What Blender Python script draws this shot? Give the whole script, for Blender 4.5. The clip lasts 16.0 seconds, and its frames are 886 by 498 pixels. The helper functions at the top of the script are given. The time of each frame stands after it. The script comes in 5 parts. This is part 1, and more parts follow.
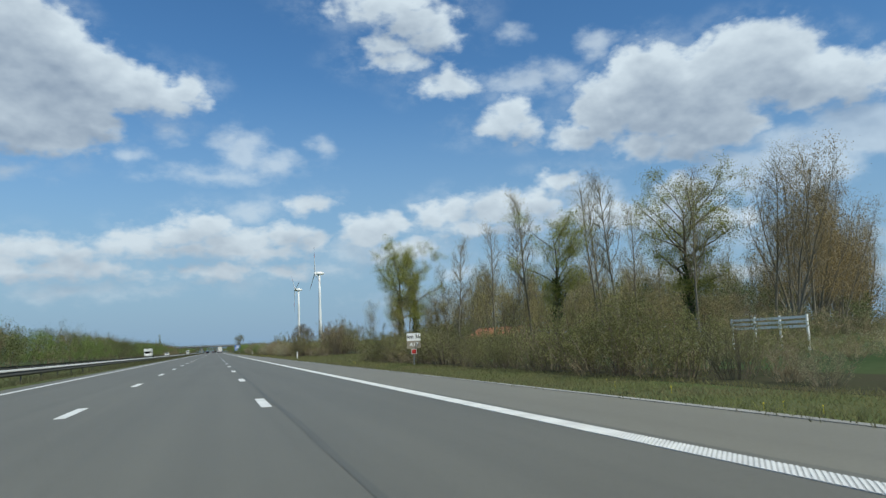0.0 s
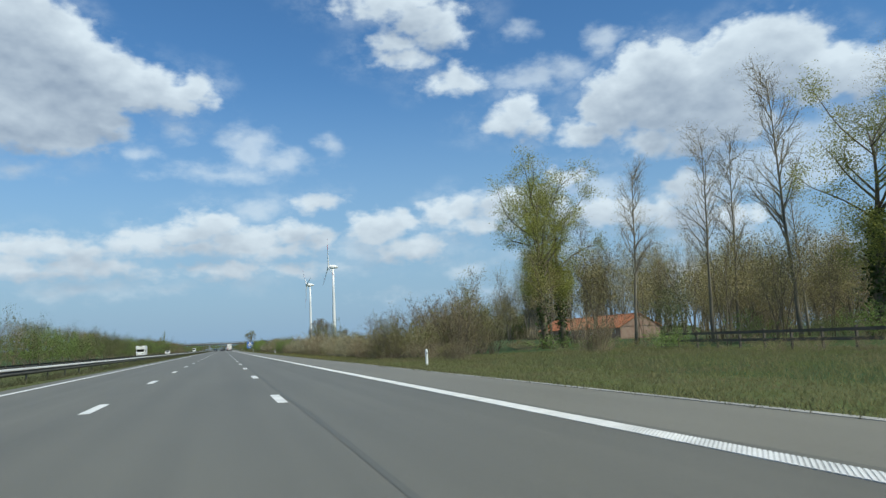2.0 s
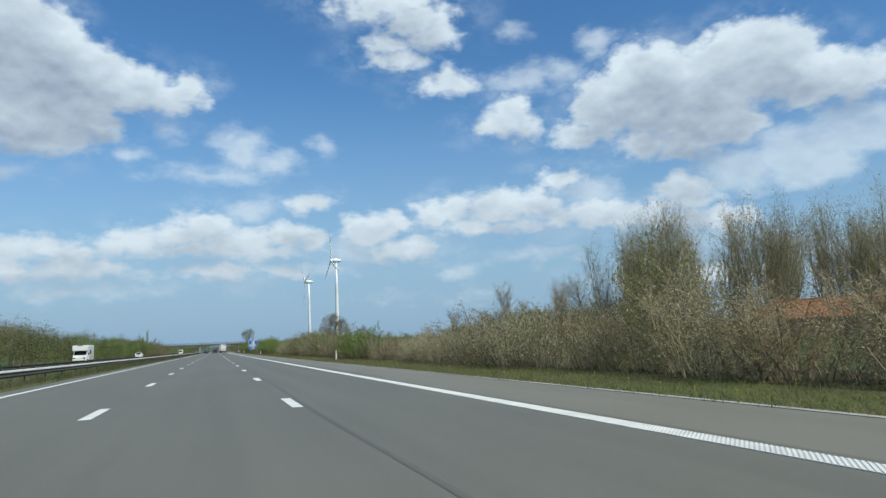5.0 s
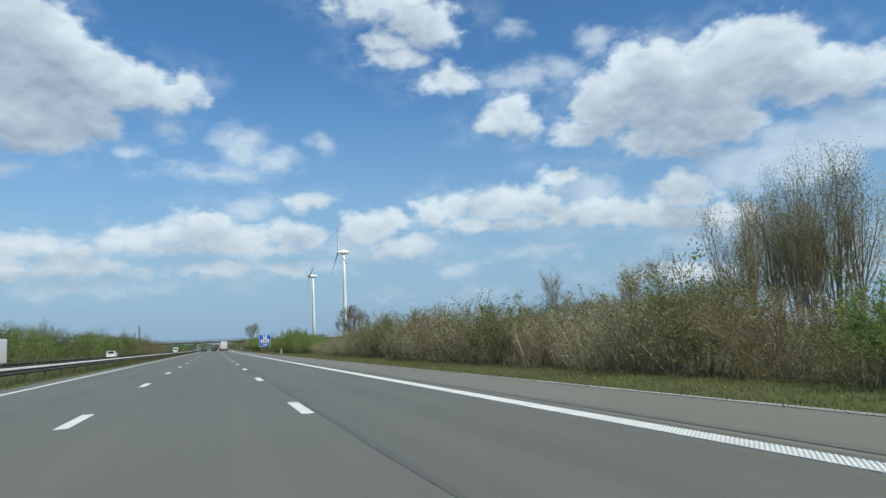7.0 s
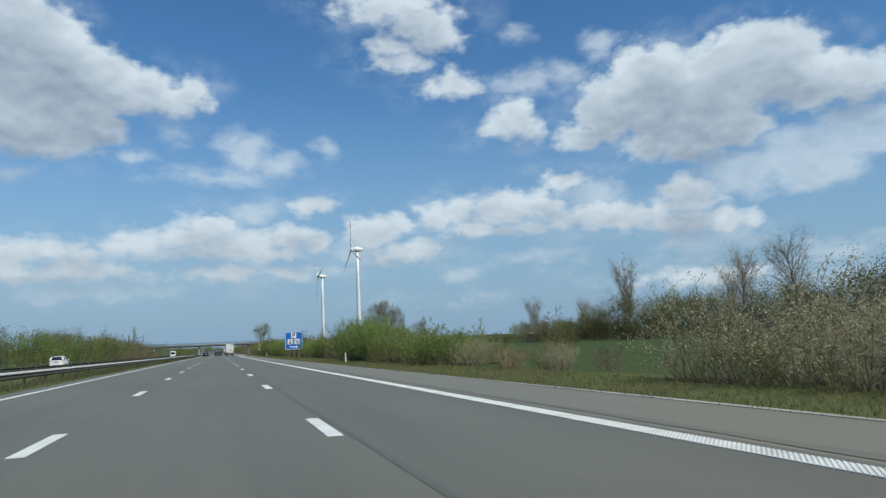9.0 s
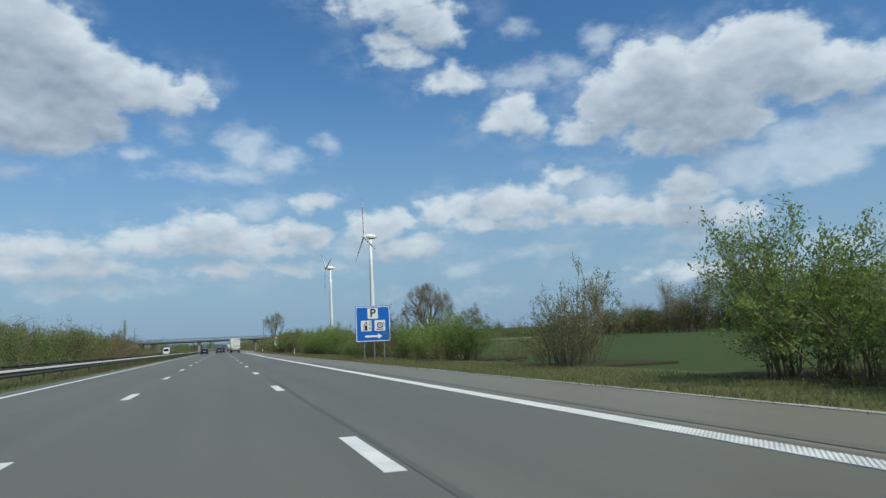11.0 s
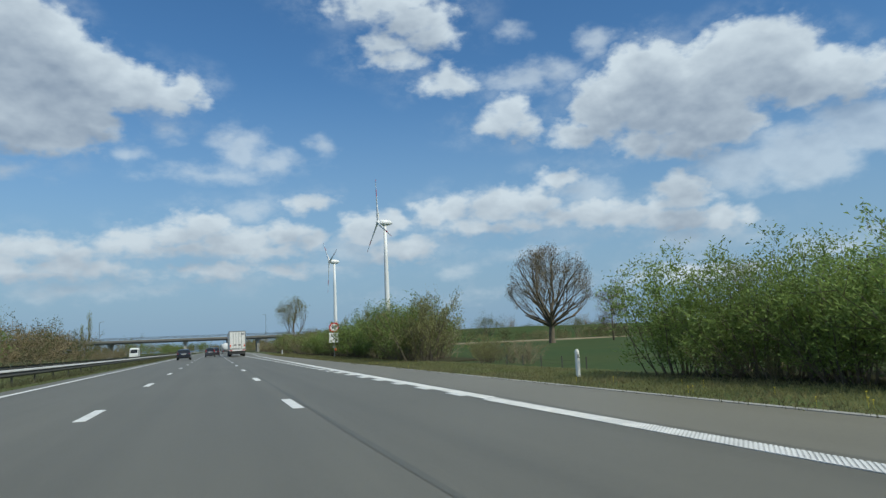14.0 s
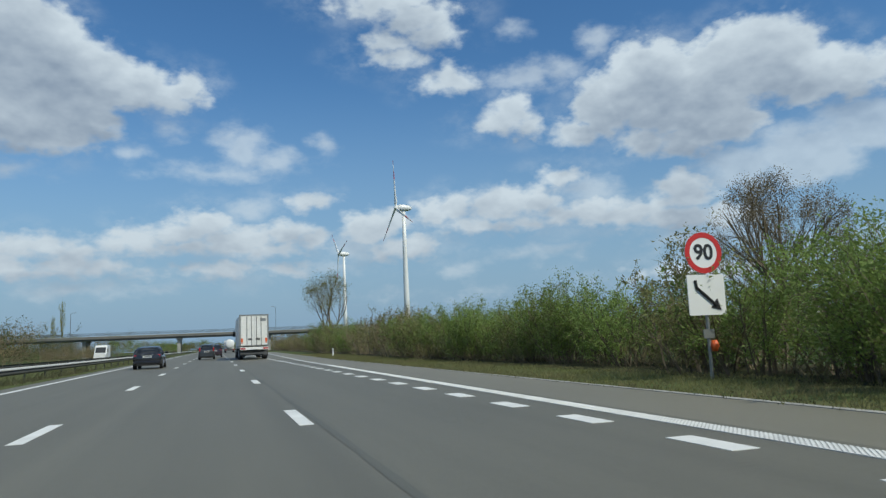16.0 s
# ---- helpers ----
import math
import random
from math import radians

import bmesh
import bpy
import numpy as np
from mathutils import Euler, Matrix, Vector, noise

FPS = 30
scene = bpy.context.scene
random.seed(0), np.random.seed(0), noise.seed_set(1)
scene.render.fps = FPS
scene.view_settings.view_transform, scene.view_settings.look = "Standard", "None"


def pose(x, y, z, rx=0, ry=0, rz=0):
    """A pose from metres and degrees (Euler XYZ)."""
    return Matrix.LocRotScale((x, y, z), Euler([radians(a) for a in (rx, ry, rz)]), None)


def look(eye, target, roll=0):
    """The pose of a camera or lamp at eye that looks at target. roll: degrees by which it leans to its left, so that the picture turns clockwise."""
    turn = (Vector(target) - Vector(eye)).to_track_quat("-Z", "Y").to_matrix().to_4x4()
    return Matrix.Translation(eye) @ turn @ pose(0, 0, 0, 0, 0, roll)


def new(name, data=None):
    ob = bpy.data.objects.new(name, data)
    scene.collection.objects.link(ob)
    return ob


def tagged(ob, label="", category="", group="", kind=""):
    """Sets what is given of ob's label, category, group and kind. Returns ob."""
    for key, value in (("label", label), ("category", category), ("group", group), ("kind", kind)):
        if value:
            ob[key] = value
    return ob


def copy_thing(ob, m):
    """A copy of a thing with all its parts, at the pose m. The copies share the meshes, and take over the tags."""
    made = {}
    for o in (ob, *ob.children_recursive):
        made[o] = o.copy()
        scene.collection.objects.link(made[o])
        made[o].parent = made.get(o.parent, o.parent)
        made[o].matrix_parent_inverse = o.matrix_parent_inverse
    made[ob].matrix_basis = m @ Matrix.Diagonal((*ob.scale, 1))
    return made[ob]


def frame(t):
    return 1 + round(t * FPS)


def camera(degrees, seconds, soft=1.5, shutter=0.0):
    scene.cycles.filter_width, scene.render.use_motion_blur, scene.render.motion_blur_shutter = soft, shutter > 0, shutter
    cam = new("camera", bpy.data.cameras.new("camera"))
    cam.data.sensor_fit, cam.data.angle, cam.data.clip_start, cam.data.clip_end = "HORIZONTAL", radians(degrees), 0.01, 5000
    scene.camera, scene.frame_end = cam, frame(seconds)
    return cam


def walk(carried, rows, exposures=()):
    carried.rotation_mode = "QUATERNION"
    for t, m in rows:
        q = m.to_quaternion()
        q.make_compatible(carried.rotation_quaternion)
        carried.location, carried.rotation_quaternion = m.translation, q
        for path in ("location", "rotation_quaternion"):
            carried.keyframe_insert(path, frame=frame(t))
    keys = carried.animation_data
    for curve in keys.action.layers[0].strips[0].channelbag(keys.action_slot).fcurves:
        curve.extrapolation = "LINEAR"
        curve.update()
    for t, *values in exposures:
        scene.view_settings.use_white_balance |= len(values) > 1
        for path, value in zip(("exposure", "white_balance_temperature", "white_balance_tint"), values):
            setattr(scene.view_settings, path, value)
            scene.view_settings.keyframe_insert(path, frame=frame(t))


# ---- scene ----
# ================= camera =================
cam = camera(63.0, 16.0, soft=1.4, shutter=0.02)
DRIVE = [  # seconds, across, along, yaw, pitch, roll
    (0.0, -0.94, 0.0, -17.35, 7.37, 2.26),
    (1.0, -0.99, 24.68, -17.03, 7.29, 2.36),
    (2.0, -1.11, 49.63, -16.74, 7.19, 2.38),
    (3.0, -1.25, 74.68, -16.55, 7.16, 2.37),
    (4.0, -1.44, 100.06, -17.0, 7.41, 2.34),
    (6.5, -1.44, 164.48, -17.48, 7.05, 2.45),
    (8.0, -1.35, 203.76, -17.02, 7.37, 2.26),
    (9.0, -1.39, 230.18, -17.06, 7.46, 2.34),
    (11.5, -1.39, 296.63, -16.86, 7.06, 2.66),
    (12.5, -1.46, 323.36, -17.05, 7.14, 2.58),
    (13.5, -1.46, 350.24, -17.46, 7.32, 2.43),
    (14.5, -1.38, 376.80, -17.32, 7.14, 2.43),
    (16.0, -1.18, 416.70, -17.27, 7.11, 2.44),
]
EYE = 1.087
walk(cam, [(t, pose(x, y, EYE, 90 + p, r, w)) for t, x, y, w, p, r in DRIVE], exposures=[(t, e, 6600, -2) for t, e in ((0.0, -0.12), (0.6, -0.05), (4.0, 0.0), (7.2, 0.0), (8.0, 0.04), (8.25, -0.18), (9.0, -0.15), (11.5, -0.2), (14.5, -0.22), (15.5, -0.26), (16.0, -0.24))])

# ================= sky, clouds and sun =================
SUN_AZ, SUN_EL = 146.0, 49.0  # clockwise from straight ahead, above the horizon
sun = new("sun", bpy.data.lights.new("sun", "SUN"))
sun.data.energy, sun.data.angle, sun.data.color = 4.1, radians(0.55), (1.0, 0.935, 0.835)
to_sun = Vector((math.sin(radians(SUN_AZ)) * math.cos(radians(SUN_EL)), math.cos(radians(SUN_AZ)) * math.cos(radians(SUN_EL)), math.sin(radians(SUN_EL))))
sun.matrix_world = look(to_sun * 50, (0, 0, 0))

world = bpy.data.worlds.new("sky")
scene.world = world
world.use_nodes = True
wt = world.node_tree
wt.nodes.clear()


def wn(kind, **settings):
    n = wt.nodes.new(kind)
    for k, v in settings.items():
        if k == "op":
            n.operation = v
        else:
            n.inputs[int(k[1:])].default_value = v
    return n


def wl(a, b, i, o=0):
    wt.links.new(a.outputs[o], b.inputs[i])


def wmath(op, a, b=None, c=None):
    n = wt.nodes.new("ShaderNodeMath")
    n.operation = op
    for i, v in enumerate((a, b, c)):
        if v is None:
            continue
        if isinstance(v, (int, float)):
            n.inputs[i].default_value = v
        else:
            wt.links.new(v, n.inputs[i])
    return n.outputs[0]


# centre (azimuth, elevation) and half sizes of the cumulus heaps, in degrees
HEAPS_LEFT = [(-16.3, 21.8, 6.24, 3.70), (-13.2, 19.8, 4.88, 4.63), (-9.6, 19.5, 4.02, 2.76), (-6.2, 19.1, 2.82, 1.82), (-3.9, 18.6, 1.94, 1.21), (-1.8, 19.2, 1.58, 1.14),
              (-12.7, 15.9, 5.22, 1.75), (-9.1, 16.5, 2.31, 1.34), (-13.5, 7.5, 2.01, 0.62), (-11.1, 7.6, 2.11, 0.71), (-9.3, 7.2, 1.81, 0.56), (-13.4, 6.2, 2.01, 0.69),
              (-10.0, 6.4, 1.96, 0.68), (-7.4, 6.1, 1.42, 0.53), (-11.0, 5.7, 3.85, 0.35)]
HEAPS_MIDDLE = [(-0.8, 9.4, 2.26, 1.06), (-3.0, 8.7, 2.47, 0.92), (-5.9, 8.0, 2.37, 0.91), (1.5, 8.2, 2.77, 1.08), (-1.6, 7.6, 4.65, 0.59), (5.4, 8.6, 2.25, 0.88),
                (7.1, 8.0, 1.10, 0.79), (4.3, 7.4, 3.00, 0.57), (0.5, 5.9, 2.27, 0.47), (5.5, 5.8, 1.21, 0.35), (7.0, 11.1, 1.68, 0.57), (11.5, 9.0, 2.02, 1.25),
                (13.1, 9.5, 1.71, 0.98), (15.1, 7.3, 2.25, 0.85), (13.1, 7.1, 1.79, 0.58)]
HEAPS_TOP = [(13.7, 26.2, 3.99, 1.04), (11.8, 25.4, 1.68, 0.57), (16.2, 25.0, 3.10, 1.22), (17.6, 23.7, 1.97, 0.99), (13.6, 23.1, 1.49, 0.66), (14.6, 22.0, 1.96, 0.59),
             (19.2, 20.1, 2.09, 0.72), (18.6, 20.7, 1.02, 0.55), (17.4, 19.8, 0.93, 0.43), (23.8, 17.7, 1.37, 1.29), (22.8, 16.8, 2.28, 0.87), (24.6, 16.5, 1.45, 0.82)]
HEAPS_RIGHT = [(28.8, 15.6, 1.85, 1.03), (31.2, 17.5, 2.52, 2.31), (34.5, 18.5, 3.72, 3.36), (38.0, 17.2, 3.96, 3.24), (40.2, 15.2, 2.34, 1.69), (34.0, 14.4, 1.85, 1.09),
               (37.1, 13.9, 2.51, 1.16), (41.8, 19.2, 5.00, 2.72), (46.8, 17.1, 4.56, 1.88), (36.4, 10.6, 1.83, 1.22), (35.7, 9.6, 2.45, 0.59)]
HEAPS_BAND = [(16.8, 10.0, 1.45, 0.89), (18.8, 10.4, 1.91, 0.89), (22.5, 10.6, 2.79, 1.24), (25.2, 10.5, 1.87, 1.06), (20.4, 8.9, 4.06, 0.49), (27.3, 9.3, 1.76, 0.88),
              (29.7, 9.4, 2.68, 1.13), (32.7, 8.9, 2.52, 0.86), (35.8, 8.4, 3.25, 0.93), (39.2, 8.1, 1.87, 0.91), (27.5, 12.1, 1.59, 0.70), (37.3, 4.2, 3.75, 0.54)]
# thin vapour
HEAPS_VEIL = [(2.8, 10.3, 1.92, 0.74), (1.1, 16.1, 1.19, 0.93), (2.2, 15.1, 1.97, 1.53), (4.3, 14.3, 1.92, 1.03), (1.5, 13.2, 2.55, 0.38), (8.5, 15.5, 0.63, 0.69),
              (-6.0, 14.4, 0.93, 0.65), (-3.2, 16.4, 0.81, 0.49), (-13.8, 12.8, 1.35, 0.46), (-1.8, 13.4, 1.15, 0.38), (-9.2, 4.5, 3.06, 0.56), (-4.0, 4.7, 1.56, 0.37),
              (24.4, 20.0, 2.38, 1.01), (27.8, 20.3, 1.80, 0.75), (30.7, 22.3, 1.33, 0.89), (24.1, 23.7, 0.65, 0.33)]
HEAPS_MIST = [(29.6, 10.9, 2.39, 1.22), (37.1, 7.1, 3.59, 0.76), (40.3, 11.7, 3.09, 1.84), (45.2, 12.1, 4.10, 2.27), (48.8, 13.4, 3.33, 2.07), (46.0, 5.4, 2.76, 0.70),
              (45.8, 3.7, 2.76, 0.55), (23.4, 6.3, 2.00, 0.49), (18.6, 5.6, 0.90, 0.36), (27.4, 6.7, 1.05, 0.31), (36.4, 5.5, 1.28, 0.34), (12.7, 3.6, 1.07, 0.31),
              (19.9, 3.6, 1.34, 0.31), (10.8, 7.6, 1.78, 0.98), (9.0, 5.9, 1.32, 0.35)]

tc = wn("ShaderNodeTexCoord")
sep = wn("ShaderNodeSeparateXYZ")
wl(tc, sep, 0)
az = wmath("MULTIPLY", wmath("ARCTAN2", sep.outputs[0], sep.outputs[1]), 57.2958)
el = wmath("MULTIPLY", wmath("ARCSINE", wmath("MINIMUM", wmath("MAXIMUM", sep.outputs[2], -1.0), 1.0)), 57.2958)


def sky_noise(scale, detail, rough, shift=(0.0, 0.0, 0.0), flat=1.6):
    m = wn("ShaderNodeMapping")
    m.inputs["Location"].default_value = shift
    m.inputs["Scale"].default_value = (scale, scale, scale * flat)
    wl(tc, m, 0)
    n = wn("ShaderNodeTexNoise")
    n.inputs["Scale"].default_value, n.inputs["Detail"].default_value, n.inputs["Roughness"].default_value = 1.0, detail, rough
    wl(m, n, 0)
    return n


warp = sky_noise(24.0, 3.0, 0.55)
wsep = wn("ShaderNodeSeparateColor")
wl(warp, wsep, 0, 1)


def heap_field(heaps, lift, blend):
    """How far, in degrees, the direction lies outside the nearest heap: negative inside it."""
    u = wmath("MULTIPLY_ADD", wmath("SUBTRACT", wsep.outputs[0], 0.5), 2.3, az)
    v = wmath("ADD", wmath("MULTIPLY_ADD", wmath("SUBTRACT", wsep.outputs[1], 0.5), 1.5, el), lift)
    p = wn("ShaderNodeCombineXYZ")
    wt.links.new(u, p.inputs[0])
    wt.links.new(v, p.inputs[1])
    best = None
    for a, e, ra, re in heaps:
        m = wn("ShaderNodeVectorMath", op="MULTIPLY_ADD")
        wl(p, m, 0)
        m.inputs[1].default_value = (1 / ra, 1 / re, 0)
        m.inputs[2].default_value = (-a / ra, -e / re, 0)
        d = wn("ShaderNodeVectorMath", op="LENGTH")
        wl(m, d, 0)
        size = min(ra, re * 1.3)
        far = wmath("MULTIPLY_ADD", d.outputs["Value"], size, -size)
        best = far if best is None else wmath("SMOOTH_MIN", best, far, blend)
    return best


def ramp(value, lo, hi):
    n = wn("ShaderNodeMapRange")
    n.interpolation_type = "SMOOTHSTEP"
    wt.links.new(value, n.inputs[0])
    n.inputs[1].default_value, n.inputs[2].default_value = lo, hi
    return n.outputs[0]


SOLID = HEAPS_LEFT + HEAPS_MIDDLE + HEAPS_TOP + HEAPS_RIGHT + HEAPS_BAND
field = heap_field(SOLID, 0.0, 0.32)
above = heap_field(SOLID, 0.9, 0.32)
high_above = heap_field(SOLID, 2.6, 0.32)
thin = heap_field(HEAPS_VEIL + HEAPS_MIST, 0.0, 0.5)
# cauliflower edges: coarse and fine lumps push the outline in and out
lump = sky_noise(44.0, 4.0, 0.52, (3.7, 0.0, 0.0))
lump_up = sky_noise(44.0, 2.0, 0.50, (3.7, -0.10, 0.62))
billow = wmath("SUBTRACT", lump.outputs[0], 0.5)
ragged = wmath("MULTIPLY", billow, 2.2)
cover = wmath("SUBTRACT", 1.0, ramp(wmath("ADD", field, ragged), -0.55, 0.70))
wisp = sky_noise(26.0, 5.0, 0.55, (13.0, 0.0, 0.0), 1.8)
thin_cover = wmath("SUBTRACT", 1.0, ramp(wmath("MULTIPLY_ADD", wmath("SUBTRACT", wisp.outputs[0], 0.5), 3.4, thin), -1.3, 0.9))
# vapour clinging round the heaps
veil = sky_noise(13.0, 6.0, 0.62, (21.0, 0.0, 0.0))
veil_cover = wmath("MULTIPLY", wmath("MULTIPLY", ramp(veil.outputs[0], 0.42, 0.72), wmath("SUBTRACT", 1.0, ramp(field, 0.2, 2.6))), 0.34)
# further clouds out of the heaps' part of the sky
wide = sky_noise(3.2, 7.0, 0.6, (9.0, 0.0, 0.0))
side = wmath("MAXIMUM", ramp(az, 50.0, 62.0), wmath("SUBTRACT", 1.0, ramp(az, -34.0, -22.0)))
side = wmath("MAXIMUM", side, ramp(el, 29.0, 36.0))
side = wmath("MULTIPLY", side, ramp(el, 0.0, 6.0))
wide_cover = wmath("MULTIPLY", ramp(wide.outputs[0], 0.50, 0.62), side)
alpha = wmath("MAXIMUM", wmath("MAXIMUM", wmath("MULTIPLY", cover, 0.97), wide_cover), wmath("MAXIMUM", veil_cover, wmath("MULTIPLY", thin_cover, 0.62)))
# light tops, grey undersides, billows lit from above
top = wmath("MULTIPLY_ADD", ramp(above, -0.9, 0.75), 0.36, wmath("MULTIPLY", ramp(high_above, -1.4, 0.9), 0.40))
soft_shade = sky_noise(15.0, 3.0, 0.45, (5.0, 0.0, 0.0))
emboss = wmath("MULTIPLY", wmath("SUBTRACT", lump.outputs[0], lump_up.outputs[0]), 0.50)
relief = wmath("MULTIPLY_ADD", wmath("SUBTRACT", soft_shade.outputs[0], 0.5), 0.9, wmath("MULTIPLY_ADD", billow, -0.25, emboss))
white = wmath("MINIMUM", wmath("MAXIMUM", wmath("ADD", wmath("ADD", top, 0.24), relief), 0.0), 1.0)
tint = wn("ShaderNodeMix")
tint.data_type = "RGBA"
wt.links.new(white, tint.inputs[0])
tint.inputs[6].default_value = (0.41, 0.49, 0.67, 1)
tint.inputs[7].default_value = (0.93, 1.01, 1.19, 1)

sky = wn("ShaderNodeTexSky")
sky.sky_type, sky.sun_disc = "NISHITA", False
sky.sun_elevation, sky.sun_rotation = radians(SUN_EL), radians(SUN_AZ)
sky.air_density, sky.dust_density, sky.ozone_density = 1.0, 0.2, 2.5
SKY, CLOUD = 0.134, 0.81
deep = wn("ShaderNodeHueSaturation")
deep.inputs["Saturation"].default_value = 1.25
deep.inputs["Hue"].default_value = 0.507
wl(sky, deep, 4)
haze = wn("ShaderNodeMix")
haze.data_type = "RGBA"
wt.links.new(wmath("SUBTRACT", 1.0, ramp(el, -2.0, 22.0)), haze.inputs[0])
wl(deep, haze, 6)
haze.inputs[7].default_value = (1.98, 2.98, 4.65, 1)
blue = wn("ShaderNodeBackground", _1=SKY)
wl(haze, blue, 0, 2)
cloud = wn("ShaderNodeBackground", _1=CLOUD)
wt.links.new(wmath("MULTIPLY_ADD", ramp(el, 5.0, 14.0), 0.06 * CLOUD, 0.94 * CLOUD), cloud.inputs[1])
wl(tint, cloud, 0, 2)
mixed = wn("ShaderNodeMixShader")
wt.links.new(alpha, mixed.inputs[0])
wl(blue, mixed, 1)
wl(cloud, mixed, 2)
wout = wn("ShaderNodeOutputWorld")
wl(mixed, wout, 0)

# ================= materials =================
def material(name, base, rough=0.8, metal=0.0, vary=0.25, scale=3.0, fine_scale=40.0, bump=0.15, spec=0.5, second=None, island=0.0, each=0.0, thin=0.0):
    """A surface with two scales of colour variation and fine relief. second: colour of the patches. thin: share of light let through."""
    m = bpy.data.materials.new(name)
    m.use_nodes = True
    nt = m.node_tree
    bs = nt.nodes["Principled BSDF"]
    bs.inputs["Roughness"].default_value, bs.inputs["Metallic"].default_value = rough, metal
    bs.inputs["Specular IOR Level"].default_value = spec
    tcn = nt.nodes.new("ShaderNodeTexCoord")
    big, small = nt.nodes.new("ShaderNodeTexNoise"), nt.nodes.new("ShaderNodeTexNoise")
    geo = nt.nodes.new("ShaderNodeNewGeometry")
    for n, s, d in ((big, scale, 4.0), (small, fine_scale, 3.0)):
        n.inputs["Scale"].default_value, n.inputs["Detail"].default_value = s, d
        nt.links.new(geo.outputs["Position"], n.inputs["Vector"])
    second = second or [c * (1 - vary) for c in base]
    mix = nt.nodes.new("ShaderNodeMix")
    mix.data_type = "RGBA"
    rng = nt.nodes.new("ShaderNodeMapRange")
    rng.inputs[1].default_value, rng.inputs[2].default_value = 0.35, 0.65
    nt.links.new(big.outputs[0], rng.inputs[0])
    nt.links.new(rng.outputs[0], mix.inputs[0])
    mix.inputs[6].default_value, mix.inputs[7].default_value = (*base, 1), (*second, 1)
    hsv = nt.nodes.new("ShaderNodeHueSaturation")
    nt.links.new(mix.outputs[2], hsv.inputs["Color"])
    val = nt.nodes.new("ShaderNodeMath")
    val.operation = "MULTIPLY_ADD"
    nt.links.new(small.outputs[0], val.inputs[0])
    val.inputs[1].default_value, val.inputs[2].default_value = vary * 2, 1 - vary
    last = val
    for amount, node, out in ((island, "ShaderNodeNewGeometry", "Random Per Island"), (each, "ShaderNodeObjectInfo", "Random")):
        if amount:
            r = nt.nodes.new(node)
            mm = nt.nodes.new("ShaderNodeMath")
            mm.operation = "MULTIPLY_ADD"
            nt.links.new(r.outputs[out], mm.inputs[0])
            mm.inputs[1].default_value, mm.inputs[2].default_value = 2 * amount, 1 - amount
            ml = nt.nodes.new("ShaderNodeMath")
            ml.operation = "MULTIPLY"
            nt.links.new(last.outputs[0], ml.inputs[0])
            nt.links.new(mm.outputs[0], ml.inputs[1])
            last = ml
    nt.links.new(last.outputs[0], hsv.inputs["Value"])
    nt.links.new(hsv.outputs[0], bs.inputs["Base Color"])
    if bump:
        bp = nt.nodes.new("ShaderNodeBump")
        bp.inputs["Strength"].default_value, bp.inputs["Distance"].default_value = bump, 0.02
        nt.links.new(small.outputs[0], bp.inputs["Height"])
        nt.links.new(bp.outputs[0], bs.inputs["Normal"])
    if thin:
        tr = nt.nodes.new("ShaderNodeBsdfTranslucent")
        nt.links.new(hsv.outputs[0], tr.inputs[0])
        mx = nt.nodes.new("ShaderNodeMixShader")
        mx.inputs[0].default_value = thin
        nt.links.new(bs.outputs[0], mx.inputs[1])
        nt.links.new(tr.outputs[0], mx.inputs[2])
        nt.links.new(mx.outputs[0], nt.nodes["Material Output"].inputs[0])
    return m


def asphalt(name, light, warm, streak=0.5):
    """Fine-grained asphalt with paler wheel tracks, long stains and worn patches that run along the road."""
    m = bpy.data.materials.new(name)
    m.use_nodes = True
    nt = m.node_tree
    bs = nt.nodes["Principled BSDF"]
    bs.inputs["Roughness"].default_value, bs.inputs["Specular IOR Level"].default_value = 0.56, 0.5
    geo = nt.nodes.new("ShaderNodeNewGeometry")

    def nz(sx, sy, detail):
        mp = nt.nodes.new("ShaderNodeMapping")
        mp.inputs["Scale"].default_value = (sx, sy, 1)
        nt.links.new(geo.outputs["Position"], mp.inputs[0])
        n = nt.nodes.new("ShaderNodeTexNoise")
        n.inputs["Scale"].default_value, n.inputs["Detail"].default_value = 1.0, detail
        nt.links.new(mp.outputs[0], n.inputs[0])
        return n.outputs[0]

    def mul(a, k, b):
        n = nt.nodes.new("ShaderNodeMath")
        n.operation = "MULTIPLY_ADD"
        nt.links.new(a, n.inputs[0])
        n.inputs[1].default_value = k
        if isinstance(b, float):
            n.inputs[2].default_value = b
        else:
            nt.links.new(b, n.inputs[2])
        return n.outputs[0]

    grain = nz(90, 90, 2)
    v = mul(nz(1.5, 0.02, 3), streak, 1.0 - streak / 2)
    v = mul(nz(0.35, 0.12, 4), 0.30, v)
    v = mul(grain, 0.5, v)
    v = mul(nz(14, 9, 3), 0.2, v)
    v = mul(v, 1.0, -0.5)
    col = nt.nodes.new("ShaderNodeMix")
    col.data_type, col.blend_type = "RGBA", "MULTIPLY"
    col.inputs[0].default_value = 1.0
    col.inputs[6].default_value = (light * warm, light * 1.02, light / warm * 0.855, 1)
    nt.links.new(v, col.inputs[7])
    nt.links.new(col.outputs[2], bs.inputs["Base Color"])
    bp = nt.nodes.new("ShaderNodeBump")
    bp.inputs["Strength"].default_value, bp.inputs["Distance"].default_value = 0.35, 0.01
    nt.links.new(grain, bp.inputs["Height"])
    nt.links.new(bp.outputs[0], bs.inputs["Normal"])
    return m


